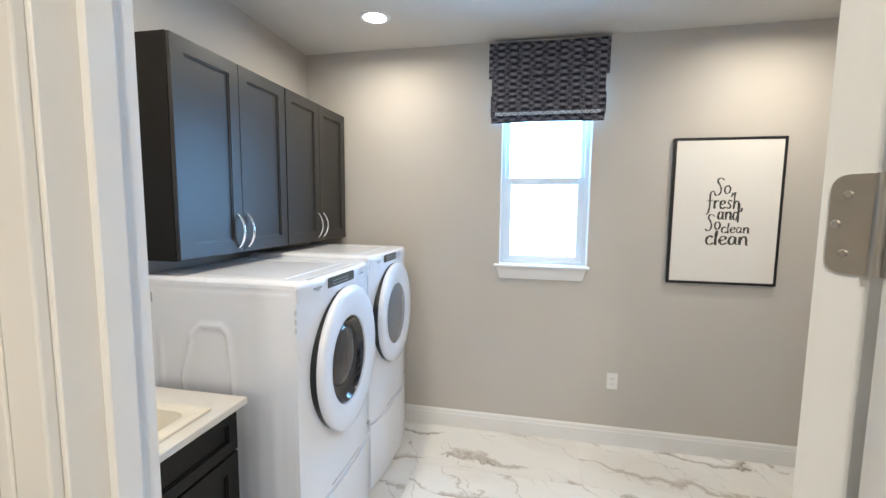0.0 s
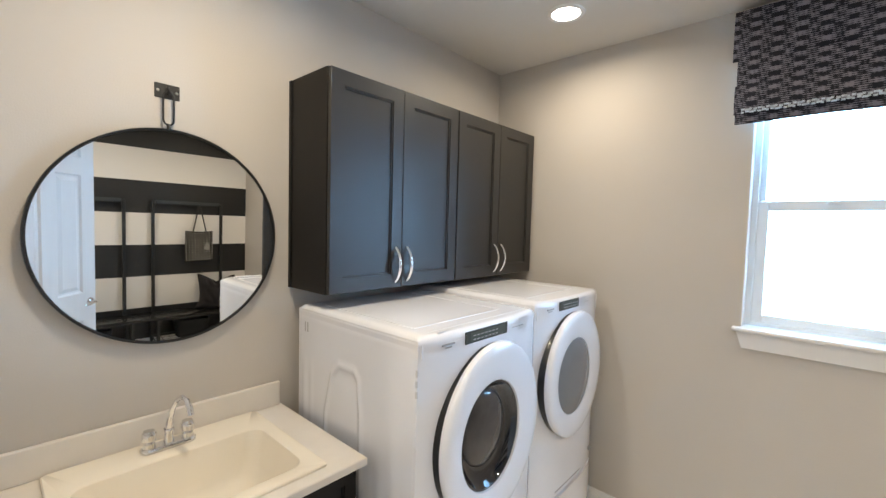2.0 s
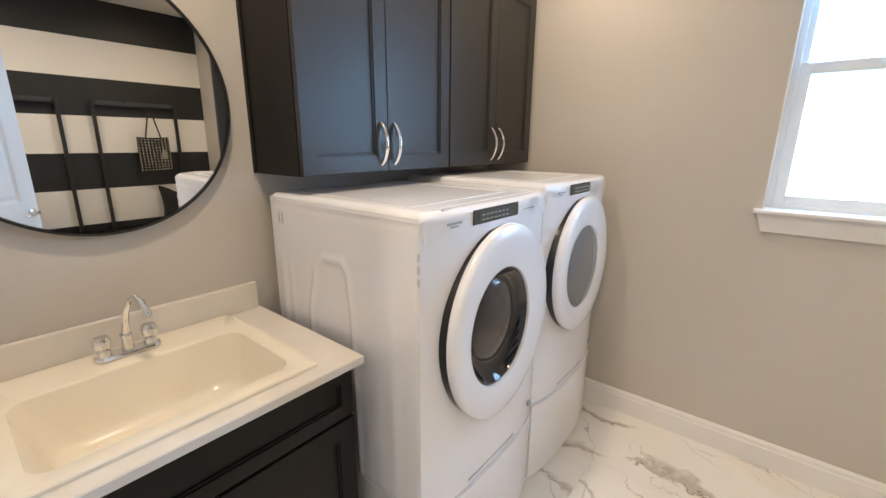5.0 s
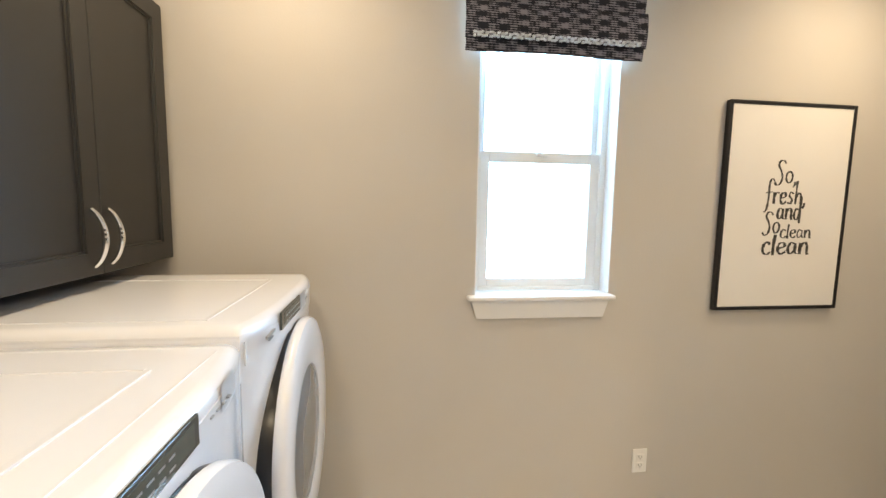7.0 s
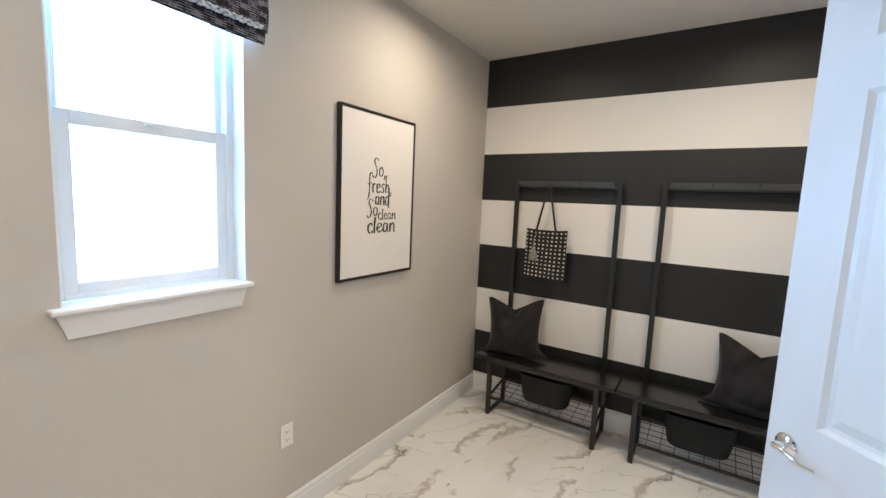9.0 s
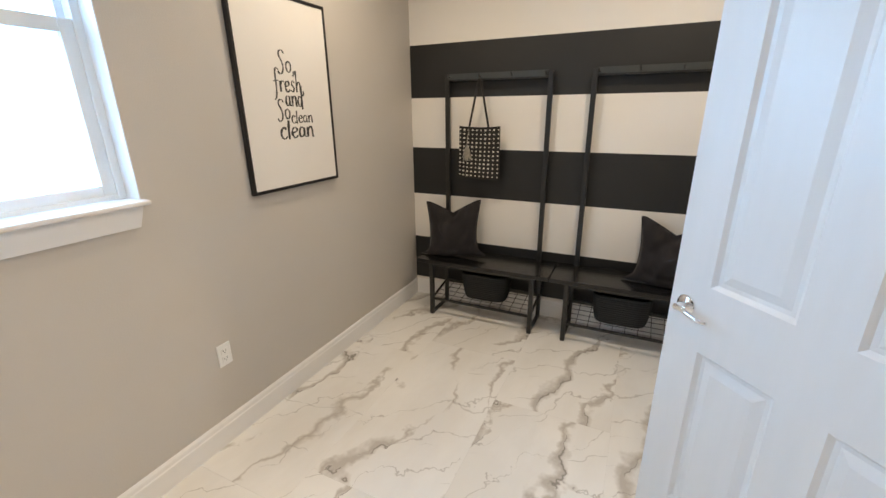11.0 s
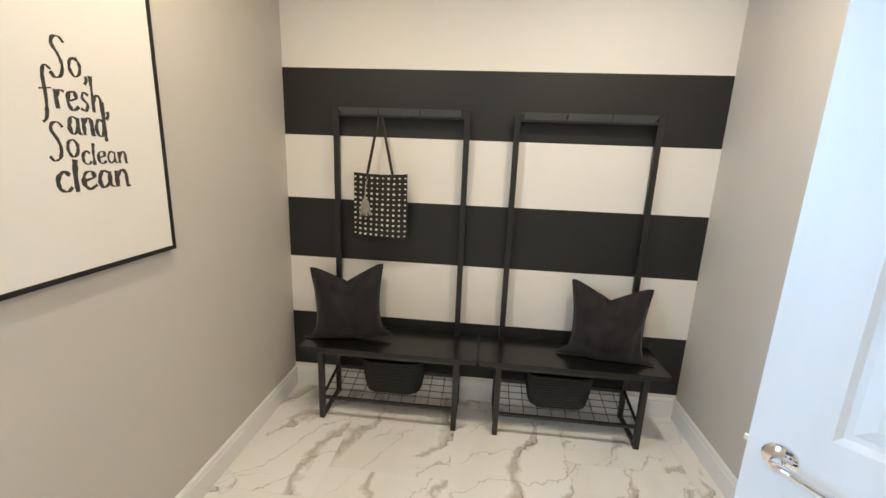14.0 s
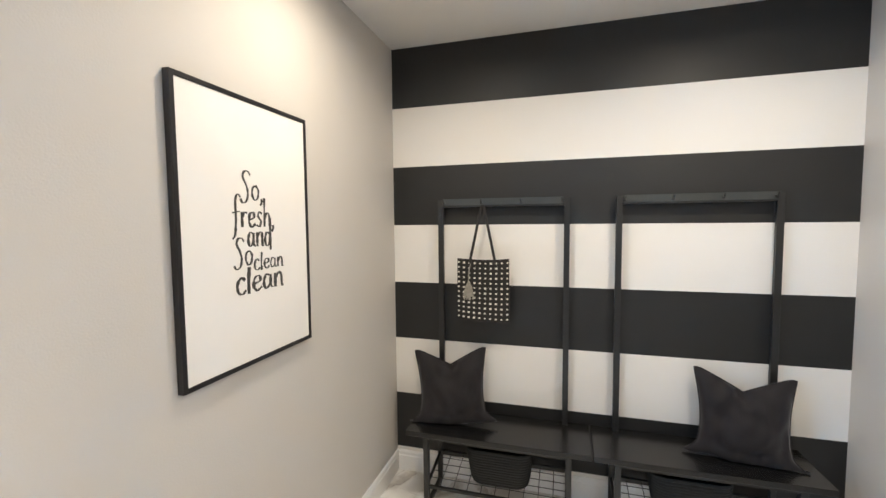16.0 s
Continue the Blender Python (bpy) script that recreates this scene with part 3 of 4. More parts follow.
def embossed_side():
    """The pressed side sheet: an arched raised rib and shallow upright flutes below."""
    arch = [(-0.765, 0.40), (-0.742, 0.95), (-0.700, 1.105), (-0.655, 1.150), (-0.560, 1.152), (-0.534, 1.125), (-0.520, 1.00), (-0.512, 0.40)]
    bm = bmesh.new()
    nx, nz = 150, 90
    grid = []
    for k in range(nz + 1):
        z = 0.395 + 0.905 * k / nz
        row = []
        for i in range(nx + 1):
            x = -0.945 + 0.700 * i / nx
            near = 9.0
            for (xa, za), (xb, zb) in zip(arch, arch[1:]):
                dx, dz = xb - xa, zb - za
                u = min(1.0, max(0.0, ((x - xa) * dx + (z - za) * dz) / (dx * dx + dz * dz)))
                near = min(near, math.hypot(x - xa - u * dx, z - za - u * dz))
            h = 0.0060 * math.exp(-(near / 0.011) ** 2)
            fade = min(1.0, max(0.0, (0.96 - z) / 0.20))
            side = min(1.0, max(0.0, (x + 0.48) / 0.04)) * min(1.0, max(0.0, (-0.27 - x) / 0.04))
            h += 0.0020 * fade * side * (0.5 + 0.5 * math.sin(x * 2 * math.pi / 0.072))
            rear = min(1.0, max(0.0, (-0.83 - x) / 0.03)) * min(1.0, max(0.0, (1.15 - z) / 0.1))
            h += 0.0030 * rear * (0.5 + 0.5 * math.sin((x + 0.02) * 2 * math.pi / 0.060))
            edge = min(i, nx - i, k, nz - k)
            row.append(bm.verts.new((x, 0.0004 if edge == 0 else -0.0012 - h, z)))
        grid.append(row)
    for a, b in zip(grid, grid[1:]):
        for i in range(nx):
            bm.faces.new((a[i], a[i + 1], b[i + 1], b[i]))
    return bm


def appliance(y0, dryer):
    w = 0.672 if dryer else 0.700
    dz = 0.022 if dryer else 0.0
    name = "dryer" if dryer else "washing_machine"
    label = "white front-loading dryer with smoked window beside the washer" if dryer else "white front-loading washing machine with dark glass bowl door"
    c = thing(name, pose(0, y0, 0), label, name.replace("_", " "))
    xb, xf, zt, zp = -0.955, -0.200, 1.342 + dz, 0.385 + dz
    part("cabinet", bowed(bmesh.new(), 0, w, xb, xf - 0.002, zp + 0.004, zt - 0.016), M_ENAMEL, c, smooth=True)
    part("top_panel", bowed(bmesh.new(), -0.0012, w + 0.0024, xb - 0.001, xf, zt - 0.030, zt, round_top=0.026), M_ENAMEL, c, smooth=True)
    part("top_ridge", boxes((-0.329, -0.318, 0.06, w - 0.14, zt - 0.001, zt + 0.0025), (xb + 0.10, -0.329, 0.06, 0.066, zt - 0.001, zt + 0.002), (xb + 0.10, -0.329, w - 0.14, w - 0.134, zt - 0.001, zt + 0.002), bevel=0.001, seg=1), M_ENAMEL, c)
    part("control_panel", bowed(bmesh.new(), 0.010, w - 0.020, xf - 0.03, xf + 0.002, 1.262 + dz, zt - 0.030), M_ENAMEL, c, smooth=True)
    if not dryer:
        # No hollow is cut: the grey block paints the shade of the grip recess
        part("drawer_grip", boxes((xf - 0.042, xf - 0.026, 0.080, 0.170, zt - 0.010, zt + 0.0008), bevel=0.0004, seg=1), M_PALE, c, "grip of the detergent drawer, recess shade painted as flush grey")
    da, db = (0.160, 0.360) if dryer else (0.185, 0.435)
    xd = xf + 0.0025
    disp = part("display", boxes((xd - 0.004, xd + 0.001, da, db, 1.288 + dz, 1.331 + dz), bevel=0.001, seg=1), M_PANEL, c, "dark glossy control display")
    part("screen", boxes((xd + 0.0008, xd + 0.0016, da + 0.026, db - 0.014, 1.294 + dz, 1.325 + dz)), M_SCREEN, disp, "dark display screen, glare painted in as grey-green")
    bm = bmesh.new()
    for i in range(7):
        for j in range(2):
            box(bm, xd + 0.0016, xd + 0.0020, da + 0.04 + i * 0.022, da + 0.054 + i * 0.022, 1.298 + dz + j * 0.014, 1.3010 + dz + j * 0.014)
    part("display_marks", bm, M_GREYMARK, disp, kind="stuff")
    bm = boxes((xd - 0.004, xd + 0.0006, da - 0.115, da - 0.055, 1.304 + dz, 1.310 + dz), (xd - 0.004, xd + 0.0006, da - 0.10, da - 0.07, 1.296 + dz, 1.299 + dz))
    part("badge", bm, M_GREYMARK, c, kind="stuff")
    bm = bmesh.new()
    for i in range(4):
        box(bm, xd - 0.010, xd + 0.0002, db + 0.04 + i * 0.022, db + 0.050 + i * 0.022, 1.300 + dz, 1.3025 + dz)
    part("button_marks", bm, M_GREYMARK, c, kind="stuff")
    la, lb = (0.375, 0.440) if dryer else (0.520, 0.600)
    bm = bmesh.new()
    rows = [[bm.verts.new((xd + 0.0008 + front_x(la + (lb - la) * i / 8 - 0.010, w - 0.020), la + (lb - la) * i / 8, z)) for z in (1.284 + dz, 1.330 + dz)] for i in range(9)]
    for one, two in zip(rows, rows[1:]):
        bm.faces.new((one[0], two[0], two[1], one[1]))
    part("info_plate", bm, M_PALE, c, "pale grey printed label")
    if not dryer:
        part("top_crease", boxes((-0.257, -0.252, 0.05, w - 0.06, zt - 0.001, zt + 0.0016), bevel=0.0008, seg=1), M_ENAMEL, c)
    if not dryer:
        part("side_panel", embossed_side(), M_ENAMEL, c, "pressed steel side with an arched rib and soft flutes", smooth=True)
        for i in range(2):
            part("side_vent", boxes((-0.905 + i * 0.020, -0.899 + i * 0.020, -0.0022, 0.001, 1.235, 1.275)), M_GREYMARK, c)
        for i in range(3):
            part("seam_clip", boxes((-0.243, -0.235, -0.0022, 0.001, 1.215 - i * 0.034, 1.236 - i * 0.034)), M_PALE, c)
    cy, cz, RY, RZ = (0.311, 0.990, 0.283, 0.303) if dryer else (0.347, 0.944, 0.290, 0.328)

    def oval(profile, dy=0.0, dzz=0.0, ky=1.0, kz=1.0, n=96):
        b = lathe(bmesh.new(), profile, n, "x")
        for v in b.verts:
            v.co.y, v.co.z = cy + dy + v.co.y * ky, cz + dzz + v.co.z * kz
        return b

    bm = oval([(0.985, xf - 0.05), (0.99, xf + 0.004), (0.97, xf + 0.012), (0.62, xf + 0.012)], ky=RY, kz=RZ)
    dr = part("door", bm, M_GASKET, c, "black back of the oval door", smooth=True)
    prof = [(0.985, xf + 0.006), (1.0, xf + 0.012), (1.0, xf + 0.024), (0.988, xf + 0.032), (0.95, xf + 0.037), (0.88, xf + 0.041), (0.76, xf + 0.042), (0.64, xf + 0.040), (0.605, xf + 0.037), (0.592, xf + 0.010)]
    bm = oval(prof, ky=RY, kz=RZ)
    for v in bm.verts:
        reach = math.hypot((v.co.y - cy) / RY, (v.co.z - cz) / RZ)
        v.co.y -= 0.034 * min(1.0, max(0.0, (0.98 - reach) / 0.34))
    part("door_ring", bm, M_ENAMEL, dr, "white domed ring", smooth=True)
    if dryer:
        part("window", oval([(0.595, xf + 0.034), (0.58, xf + 0.037), (0.30, xf + 0.039), (0.0, xf + 0.040)], dy=-0.034, ky=RY, kz=RZ), M_DRYGLASS, dr, "smoked grey window", smooth=True)
    else:
        part("window_bezel", oval([(0.597, xf + 0.030), (0.575, xf + 0.031), (0.53, xf + 0.014), (0.49, xf + 0.007), (0.40, xf + 0.003), (0.0, xf + 0.002)], dy=-0.034, ky=RY, kz=RZ), M_BOWL, dr, "glossy dark bezel", smooth=True)
        part("glass_bowl", oval([(0.122, xf + 0.002), (0.118, xf + 0.010), (0.106, xf + 0.018), (0.07, xf + 0.027), (0.03, xf + 0.031), (0.0, xf + 0.032)], dzz=0.022, dy=-0.048, kz=1.15), M_LENS, dr, "smoky glass bowl", smooth=True)
    ped = part("pedestal", bowed(bmesh.new(), 0.002, w - 0.004, xb, xf - 0.018, 0.0, zp), M_ENAMEL, c, smooth=True)
    part("drawer", bowed(bmesh.new(), 0.006, w - 0.012, xf - 0.05, xf + 0.004, 0.03, zp - 0.006), M_ENAMEL, ped, smooth=True)
    part("grip_slot", boxes((xf - 0.03, xf - 0.0005, 0.20, w - 0.20, zp + 0.022, zp + 0.028), bevel=0.002), M_GREYMARK, c)
    part("emblem", lathe(bmesh.new(), [(0.0, xf - 0.012), (0.013, xf - 0.012), (0.013, xf - 0.03)], 20, "x", (0, w - 0.05, zp + 0.075)), M_GREYMARK, c)
    return c


appliance(3.849, False)
appliance(4.556, True)

# ---- sink unit ----
unit = thing("sink_cabinet", pose(WX, SY, 0), "near-black shaker base cabinet under the utility sink", "cabinet")
inv = unit.matrix_basis.inverted()
CY0, CY1, CF = SY + 0.001, 3.795, -0.462
bm = boxes((WX, CF - 0.02, CY0, CY1, 0.10, 0.70), (WX, WX + 0.02, CY0, CY1, 0.70, 0.871), (WX + 0.02, CF - 0.02, CY0, CY0 + 0.018, 0.70, 0.871), (WX + 0.02, CF - 0.02, CY1 - 0.018, CY1, 0.70, 0.871), (CF - 0.04, CF - 0.02, CY0 + 0.018, CY1 - 0.018, 0.70, 0.871), (WX, CF - 0.09, CY0, CY1, 0.0, 0.10))
bm.transform(inv)
part("body", bm, M_CABDIM, unit)
bm = shaker(bmesh.new(), CY0 + 0.02, CY1 - 0.004, 0.700, 0.862, CF, stile=0.045)
bm.transform(inv)
part("drawer_front", bm, M_CABDIM, unit)
ym = 3.384
for a, b, hy in ((CY0 + 0.02, ym - 0.002, ym - 0.036), (ym + 0.002, CY1 - 0.004, ym + 0.036)):
    bm = shaker(bmesh.new(), a, b, 0.105, 0.690, CF)
    bm.transform(inv)
    d = part("door", bm, M_CABDIM, unit)
    arc_pull(d, CF - WX, hy - SY, 0.495, 0.155)

top = thing("countertop", pose(WX, SY, 0.872), "pale cultured stone countertop with splashback over the sink cabinet", "countertop")
inv = top.matrix_basis.inverted()
BX0, BX1, BY0, BY1 = -1.005, -0.497, 3.070, 3.675
bm = bmesh.new()
outer = [(WX + 0.001, CY0), (-0.430, CY0), (-0.430, 3.812), (WX + 0.001, 3.812)]
inner = [(BX0, BY0), (BX1, BY0), (BX1, BY1), (BX0, BY1)]
small = [(x + (0.003 if x < -0.9 else -0.003), y + (0.003 if y < 3.3 else -0.003)) for x, y in outer]
slab = [[bm.verts.new((x, y, z)) for x, y in pts] for pts, z in ((inner, 0.872), (outer, 0.872), (outer, 0.895), (small, 0.898), (inner, 0.898))]
for a, b in zip(slab, slab[1:] + slab[:1]):
    for i in range(4):
        bm.faces.new((a[i], a[(i + 1) % 4], b[(i + 1) % 4], b[i]))
bm.transform(inv)
part("slab", bm, M_TOP, top)
bm = boxes((WX + 0.001, WX + 0.021, CY0 + 0.001, 3.800, 0.899, 1.000), bevel=0.003)
bm.transform(inv)
part("splashback", bm, M_TOP, top)
bm = boxes((WX + 0.021, -0.445, CY0 + 0.001, CY0 + 0.020, 0.899, 1.000), bevel=0.003)
bm.transform(inv)
part("side_splash", bm, M_TOP, top)


def rounded(x0, x1, y0, y1, r, n=6):
    out = []
    for cx, cy, a0 in ((x1 - r, y1 - r, 0), (x0 + r, y1 - r, 90), (x0 + r, y0 + r, 180), (x1 - r, y0 + r, 270)):
        for i in range(n + 1):
            a = radians(a0 + 90 * i / n)
            out.append((cx + r * math.cos(a), cy + r * math.sin(a)))
    return out


sink = thing("utility_sink", pose(-0.75, 3.37, 0.898), "deep off-white drop-in utility sink in the countertop", "sink")
inv = sink.matrix_basis.inverted()
bm = bmesh.new()
loops = []
for (a, b, c_, d_, r), z in (((-1.020, -0.480, 3.052, 3.692, 0.012), 0.899), ((-1.020, -0.480, 3.052, 3.692, 0.012), 0.906), ((-1.016, -0.484, 3.056, 3.688, 0.012), 0.910), ((-0.884, -0.524, 3.092, 3.650, 0.05), 0.9101), ((-0.876, -0.532, 3.100, 3.642, 0.05), 0.905), ((-0.864, -0.545, 3.118, 3.625, 0.055), 0.850), ((-0.854, -0.557, 3.132, 3.612, 0.06), 0.800), ((-0.846, -0.567, 3.142, 3.602, 0.065), 0.770), ((-0.834, -0.580, 3.156, 3.588, 0.07), 0.752), ((-0.81, -0.605, 3.182, 3.563, 0.075), 0.740), ((-0.77, -0.65, 3.25, 3.50, 0.05), 0.736)):
    loops.append([bm.verts.new((x, y, z)) for x, y in rounded(a, b, c_, d_, r)])
for a, b in zip(loops, loops[1:]):
    for i in range(len(a)):
        j = (i + 1) % len(a)
        bm.faces.new((a[i], a[j], b[j], b[i]))
bm.faces.new(loops[-1])
bm.transform(inv)
part("basin", bm, M_BASIN, sink, smooth=True)
bm = lathe(bmesh.new(), [(0.0, 0.738), (0.035, 0.738), (0.042, 0.7365)], 24, "z", (-0.70, 3.37, 0))
bm.transform(inv)
part("drain", bm, M_CHROME, sink, "chrome drain", smooth=True)

tap = thing("faucet", pose(-0.945, 3.366, 0.912), "polished chrome two-handle faucet on the back rim of the sink", "faucet")
bm = bmesh.new()
outl = rounded(-0.024, 0.024, -0.082, 0.082, 0.023)
lv = [[bm.verts.new((x * k, y * k2, z)) for x, y in outl] for k, k2, z in ((1, 1, 0), (1, 1, 0.010), (0.85, 0.96, 0.016))]
for a, b in zip(lv, lv[1:]):
    for i in range(len(a)):
        j = (i + 1) % len(a)
        bm.faces.new((a[i], a[j], b[j], b[i]))
bm.faces.new(lv[-1])
part("base_plate", bm, M_CHROME, tap, smooth=True)
pts = [(x, 0.30 * x, z) for x, z in ((0, 0.012), (0, 0.055), (0.008, 0.10), (0.026, 0.140), (0.050, 0.172), (0.072, 0.184), (0.094, 0.178), (0.108, 0.156), (0.113, 0.134))]
part("spout", tube(bmesh.new(), pts, [0.0165, 0.0130, 0.0100, 0.0086, 0.0084, 0.0084, 0.0086, 0.0100, 0.0108], 16), M_CHROME, tap, smooth=True)
part("collar", lathe(bmesh.new(), [(0.0148, 0.050), (0.0158, 0.053), (0.0158, 0.060), (0.0145, 0.063)], 24, "z", (0.001, 0.0003, 0)), M_CHROME, tap, smooth=True)
for s in (-1, 1):
    bm = lathe(bmesh.new(), [(0.020, 0.010), (0.017, 0.030), (0.012, 0.034), (0.020, 0.040), (0.022, 0.062), (0.016, 0.072), (0.0, 0.074)], 20, "z", (0, s * 0.056, 0))
    k = part("tap_handle", bm, M_CHROME, tap, smooth=True)
    part("tap_lever", boxes((-0.006, 0.036, s * 0.056 - 0.006, s * 0.056 + 0.006, 0.060, 0.070), bevel=0.003), M_CHROME, k)

# ---- mirror ----
MY, MZ, MR = 3.400, 1.621, 0.368
mir = thing("round_mirror", pose(WX + 0.006, MY, MZ, 0, 0.8, 0) @ pose(0, 0, 0, 0, 0, 0.25), "round mirror in a thin black metal frame hung above the sink", "mirror")
part("frame", lathe(bmesh.new(), [(MR - 0.004, 0.008), (MR - 0.003, 0.026), (MR + 0.003, 0.027), (MR + 0.004, 0.008), (MR - 0.004, 0.008)], 128, "x"), M_BLACKMETAL, mir, smooth=True)
part("mirror_glass", lathe(bmesh.new(), [(MR - 0.004, 0.012), (MR - 0.006, 0.020), (0.0, 0.020)], 128, "x"), M_MIRROR, mir, "silvered glass")
part("backing", lathe(bmesh.new(), [(MR - 0.02, 0.0), (MR - 0.02, 0.011), (0.0, 0.011)], 64, "x"), M_BLACKMETAL, mir)
hk = thing("mirror_hook", pose(WX, 3.397, 2.125), "black metal wall plate with hook and oval link above the mirror", "hook")
part("plate", boxes((0.0, 0.004, -0.038, 0.038, -0.025, 0.025), bevel=0.002), M_BLACKMETAL, hk)
for s in (-1, 1):
    part("screw", lathe(bmesh.new(), [(0.0, 0.0065), (0.003, 0.006), (0.005, 0.004)], 12, "x", (0, s * 0.028, 0)), M_NICKEL, hk)
part("hook", tube(bmesh.new(), [(0.002, 0, 0.012), (0.016, 0, 0.010), (0.022, 0, 0.0), (0.018, 0, -0.008), (0.010, 0, -0.010)], 0.004), M_BLACKMETAL, hk, smooth=True)
link = []
for i in range(24):
    a = 2 * math.pi * i / 24
    s, c_ = math.sin(a), math.cos(a)
    link.append((0.016, 0.016 * s, -0.060 + 0.018 * c_ + (0.038 if c_ > 0 else -0.038)))
part("link", tube(bmesh.new(), link, 0.0032, 8, closed=True), M_BLACKMETAL, hk, smooth=True)
part("eye", tube(bmesh.new(), [(0.016, 0, -0.113), (0.016, 0, -0.132)], 0.006, 12), M_BLACKMETAL, hk, smooth=True)

# ---- roman shade ----
sh = thing("roman_shade", pose(0.6975, NY, 2.71), "folded roman shade in black and grey woven pattern above the window", "window shade")
SW = 0.375
bm = boxes((-SW, SW, -0.055, -0.001, -0.035, 0.0), bevel=0.003)
part("headrail", bm, M_SHADE, sh)


def cloth(x0, x1, y, ztop, zbot, amp, folds):
    bm = bmesh.new()
    nz, nx = 40, 24
    g = []
    for i in range(nz + 1):
        u = i / nz
        z = ztop + (zbot - ztop) * u
        row = []
        for j in range(nx + 1):
            v = j / nx
            yy = y - amp * abs(math.sin(math.pi * folds * u)) - 0.003 * math.sin(9 * v + 3 * u)
            row.append(bm.verts.new((x0 + (x1 - x0) * v, yy, z + 0.002 * math.sin(7 * v + 5 * u))))
        g.append(row)
    for a, b in zip(g, g[1:]):
        for j in range(nx):
            bm.faces.new((a[j], a[j + 1], b[j + 1], b[j]))
    return bm


# Unseen sheet, added to stop the window lamp leaking through the cloth
part("lining", boxes((-SW + 0.016, SW - 0.016, -0.046, -0.041, -0.505, -0.036)), M_PAPER, sh, "white backing sheet, added to block light behind the cloth")
part("shade_cloth", cloth(-SW + 0.014, SW - 0.014, -0.050, -0.02, -0.512, 0.010, 3), M_SHADE, sh, smooth=True)
part("valance", cloth(-SW - 0.006, SW + 0.006, -0.060, 0.0, -0.225, 0.004, 1), M_SHADE, sh, smooth=True)
part("fold", cloth(-SW + 0.010, SW - 0.010, -0.064, -0.34, -0.470, 0.010, 1), M_SHADE, sh, smooth=True)
bm = bmesh.new()
for i in range(44):
    xa = -SW + 0.040 + i * 0.0152
    for k in range(2):
        za = -0.470 + 0.011 * k + 0.003 * ((i + k) % 2)
        box(bm, xa, xa + 0.009 + 0.004 * ((i * 7 + k) % 3), -0.0800, -0.0700, za, za + 0.007)
part("woven_band", bm, M_BAND, sh, "woven stitches, daylight painted in as pale blue", kind="stuff")

# ---- wall art ----
PX0, PX1, PZ0, PZ1 = 1.489, 2.114, 1.162, 2.078
art = thing("wall_art", pose((PX0 + PX1) / 2, NY - 0.006, (PZ0 + PZ1) / 2), "black framed print with brush lettering on warm white paper", "picture")
hw, hh, fw = (PX1 - PX0) / 2, (PZ1 - PZ0) / 2, 0.016
part("frame", boxes((-hw, -hw + fw, -0.0195, 0.005, -hh, hh), (hw - fw, hw, -0.0195, 0.005, -hh, hh), (-hw + fw, hw - fw, -0.0195, 0.005, hh - fw, hh), (-hw + fw, hw - fw, -0.0195, 0.005, -hh, -hh + fw), bevel=0.0015, seg=1), M_FRAME, art)
part("print", boxes((-hw + fw, hw - fw, -0.016, -0.008, -hh + fw, hh - fw)), M_PAPER, art, "warm white paper")


GLYPHS = {
    "S": (0.55, [[(0.52, 1.02), (0.40, 1.16), (0.22, 1.12), (0.16, 0.92), (0.30, 0.66), (0.38, 0.36), (0.30, 0.06), (0.12, -0.02), (0.00, 0.12)]]),
    "o": (0.42, [[(0.24, 0.55), (0.08, 0.46), (0.04, 0.20), (0.16, 0.00), (0.32, 0.10), (0.36, 0.38), (0.24, 0.55)]]),
    ",": (0.20, [[(0.08, 0.06), (0.10, -0.06), (0.02, -0.20)]]),
    "f": (0.34, [[(0.38, 1.10), (0.24, 1.20), (0.14, 0.95), (0.14, 0.30), (0.08, -0.25), (-0.04, -0.42)], [(-0.02, 0.52), (0.32, 0.58)]]),
    "r": (0.34, [[(0.06, 0.56), (0.08, 0.00)], [(0.08, 0.34), (0.18, 0.54), (0.32, 0.52)]]),
    "e": (0.40, [[(0.06, 0.26), (0.30, 0.36), (0.26, 0.54), (0.10, 0.48), (0.06, 0.18), (0.18, 0.00), (0.36, 0.12)]]),
    "s": (0.34, [[(0.30, 0.50), (0.16, 0.58), (0.10, 0.40), (0.24, 0.22), (0.16, 0.02), (0.02, 0.08)]]),
    "h": (0.44, [[(0.10, 1.12), (0.08, 0.00)], [(0.08, 0.30), (0.22, 0.54), (0.34, 0.42), (0.34, 0.02)]]),
    "a": (0.44, [[(0.30, 0.48), (0.14, 0.54), (0.04, 0.26), (0.12, 0.02), (0.28, 0.16), (0.32, 0.52)], [(0.32, 0.52), (0.32, 0.10), (0.42, 0.02)]]),
    "n": (0.44, [[(0.06, 0.54), (0.06, 0.00)], [(0.06, 0.30), (0.20, 0.54), (0.32, 0.44), (0.34, 0.04), (0.42, 0.02)]]),
    "d": (0.44, [[(0.30, 0.46), (0.14, 0.52), (0.04, 0.24), (0.12, 0.00), (0.28, 0.14), (0.36, 1.10)], [(0.36, 1.10), (0.34, 0.0), (0.36, -0.18)]]),
    "c": (0.36, [[(0.32, 0.46), (0.18, 0.56), (0.05, 0.34), (0.08, 0.06), (0.22, -0.02), (0.34, 0.10)]]),
    "l": (0.20, [[(0.12, 0.92), (0.08, 0.45), (0.08, -0.06)]]),
}


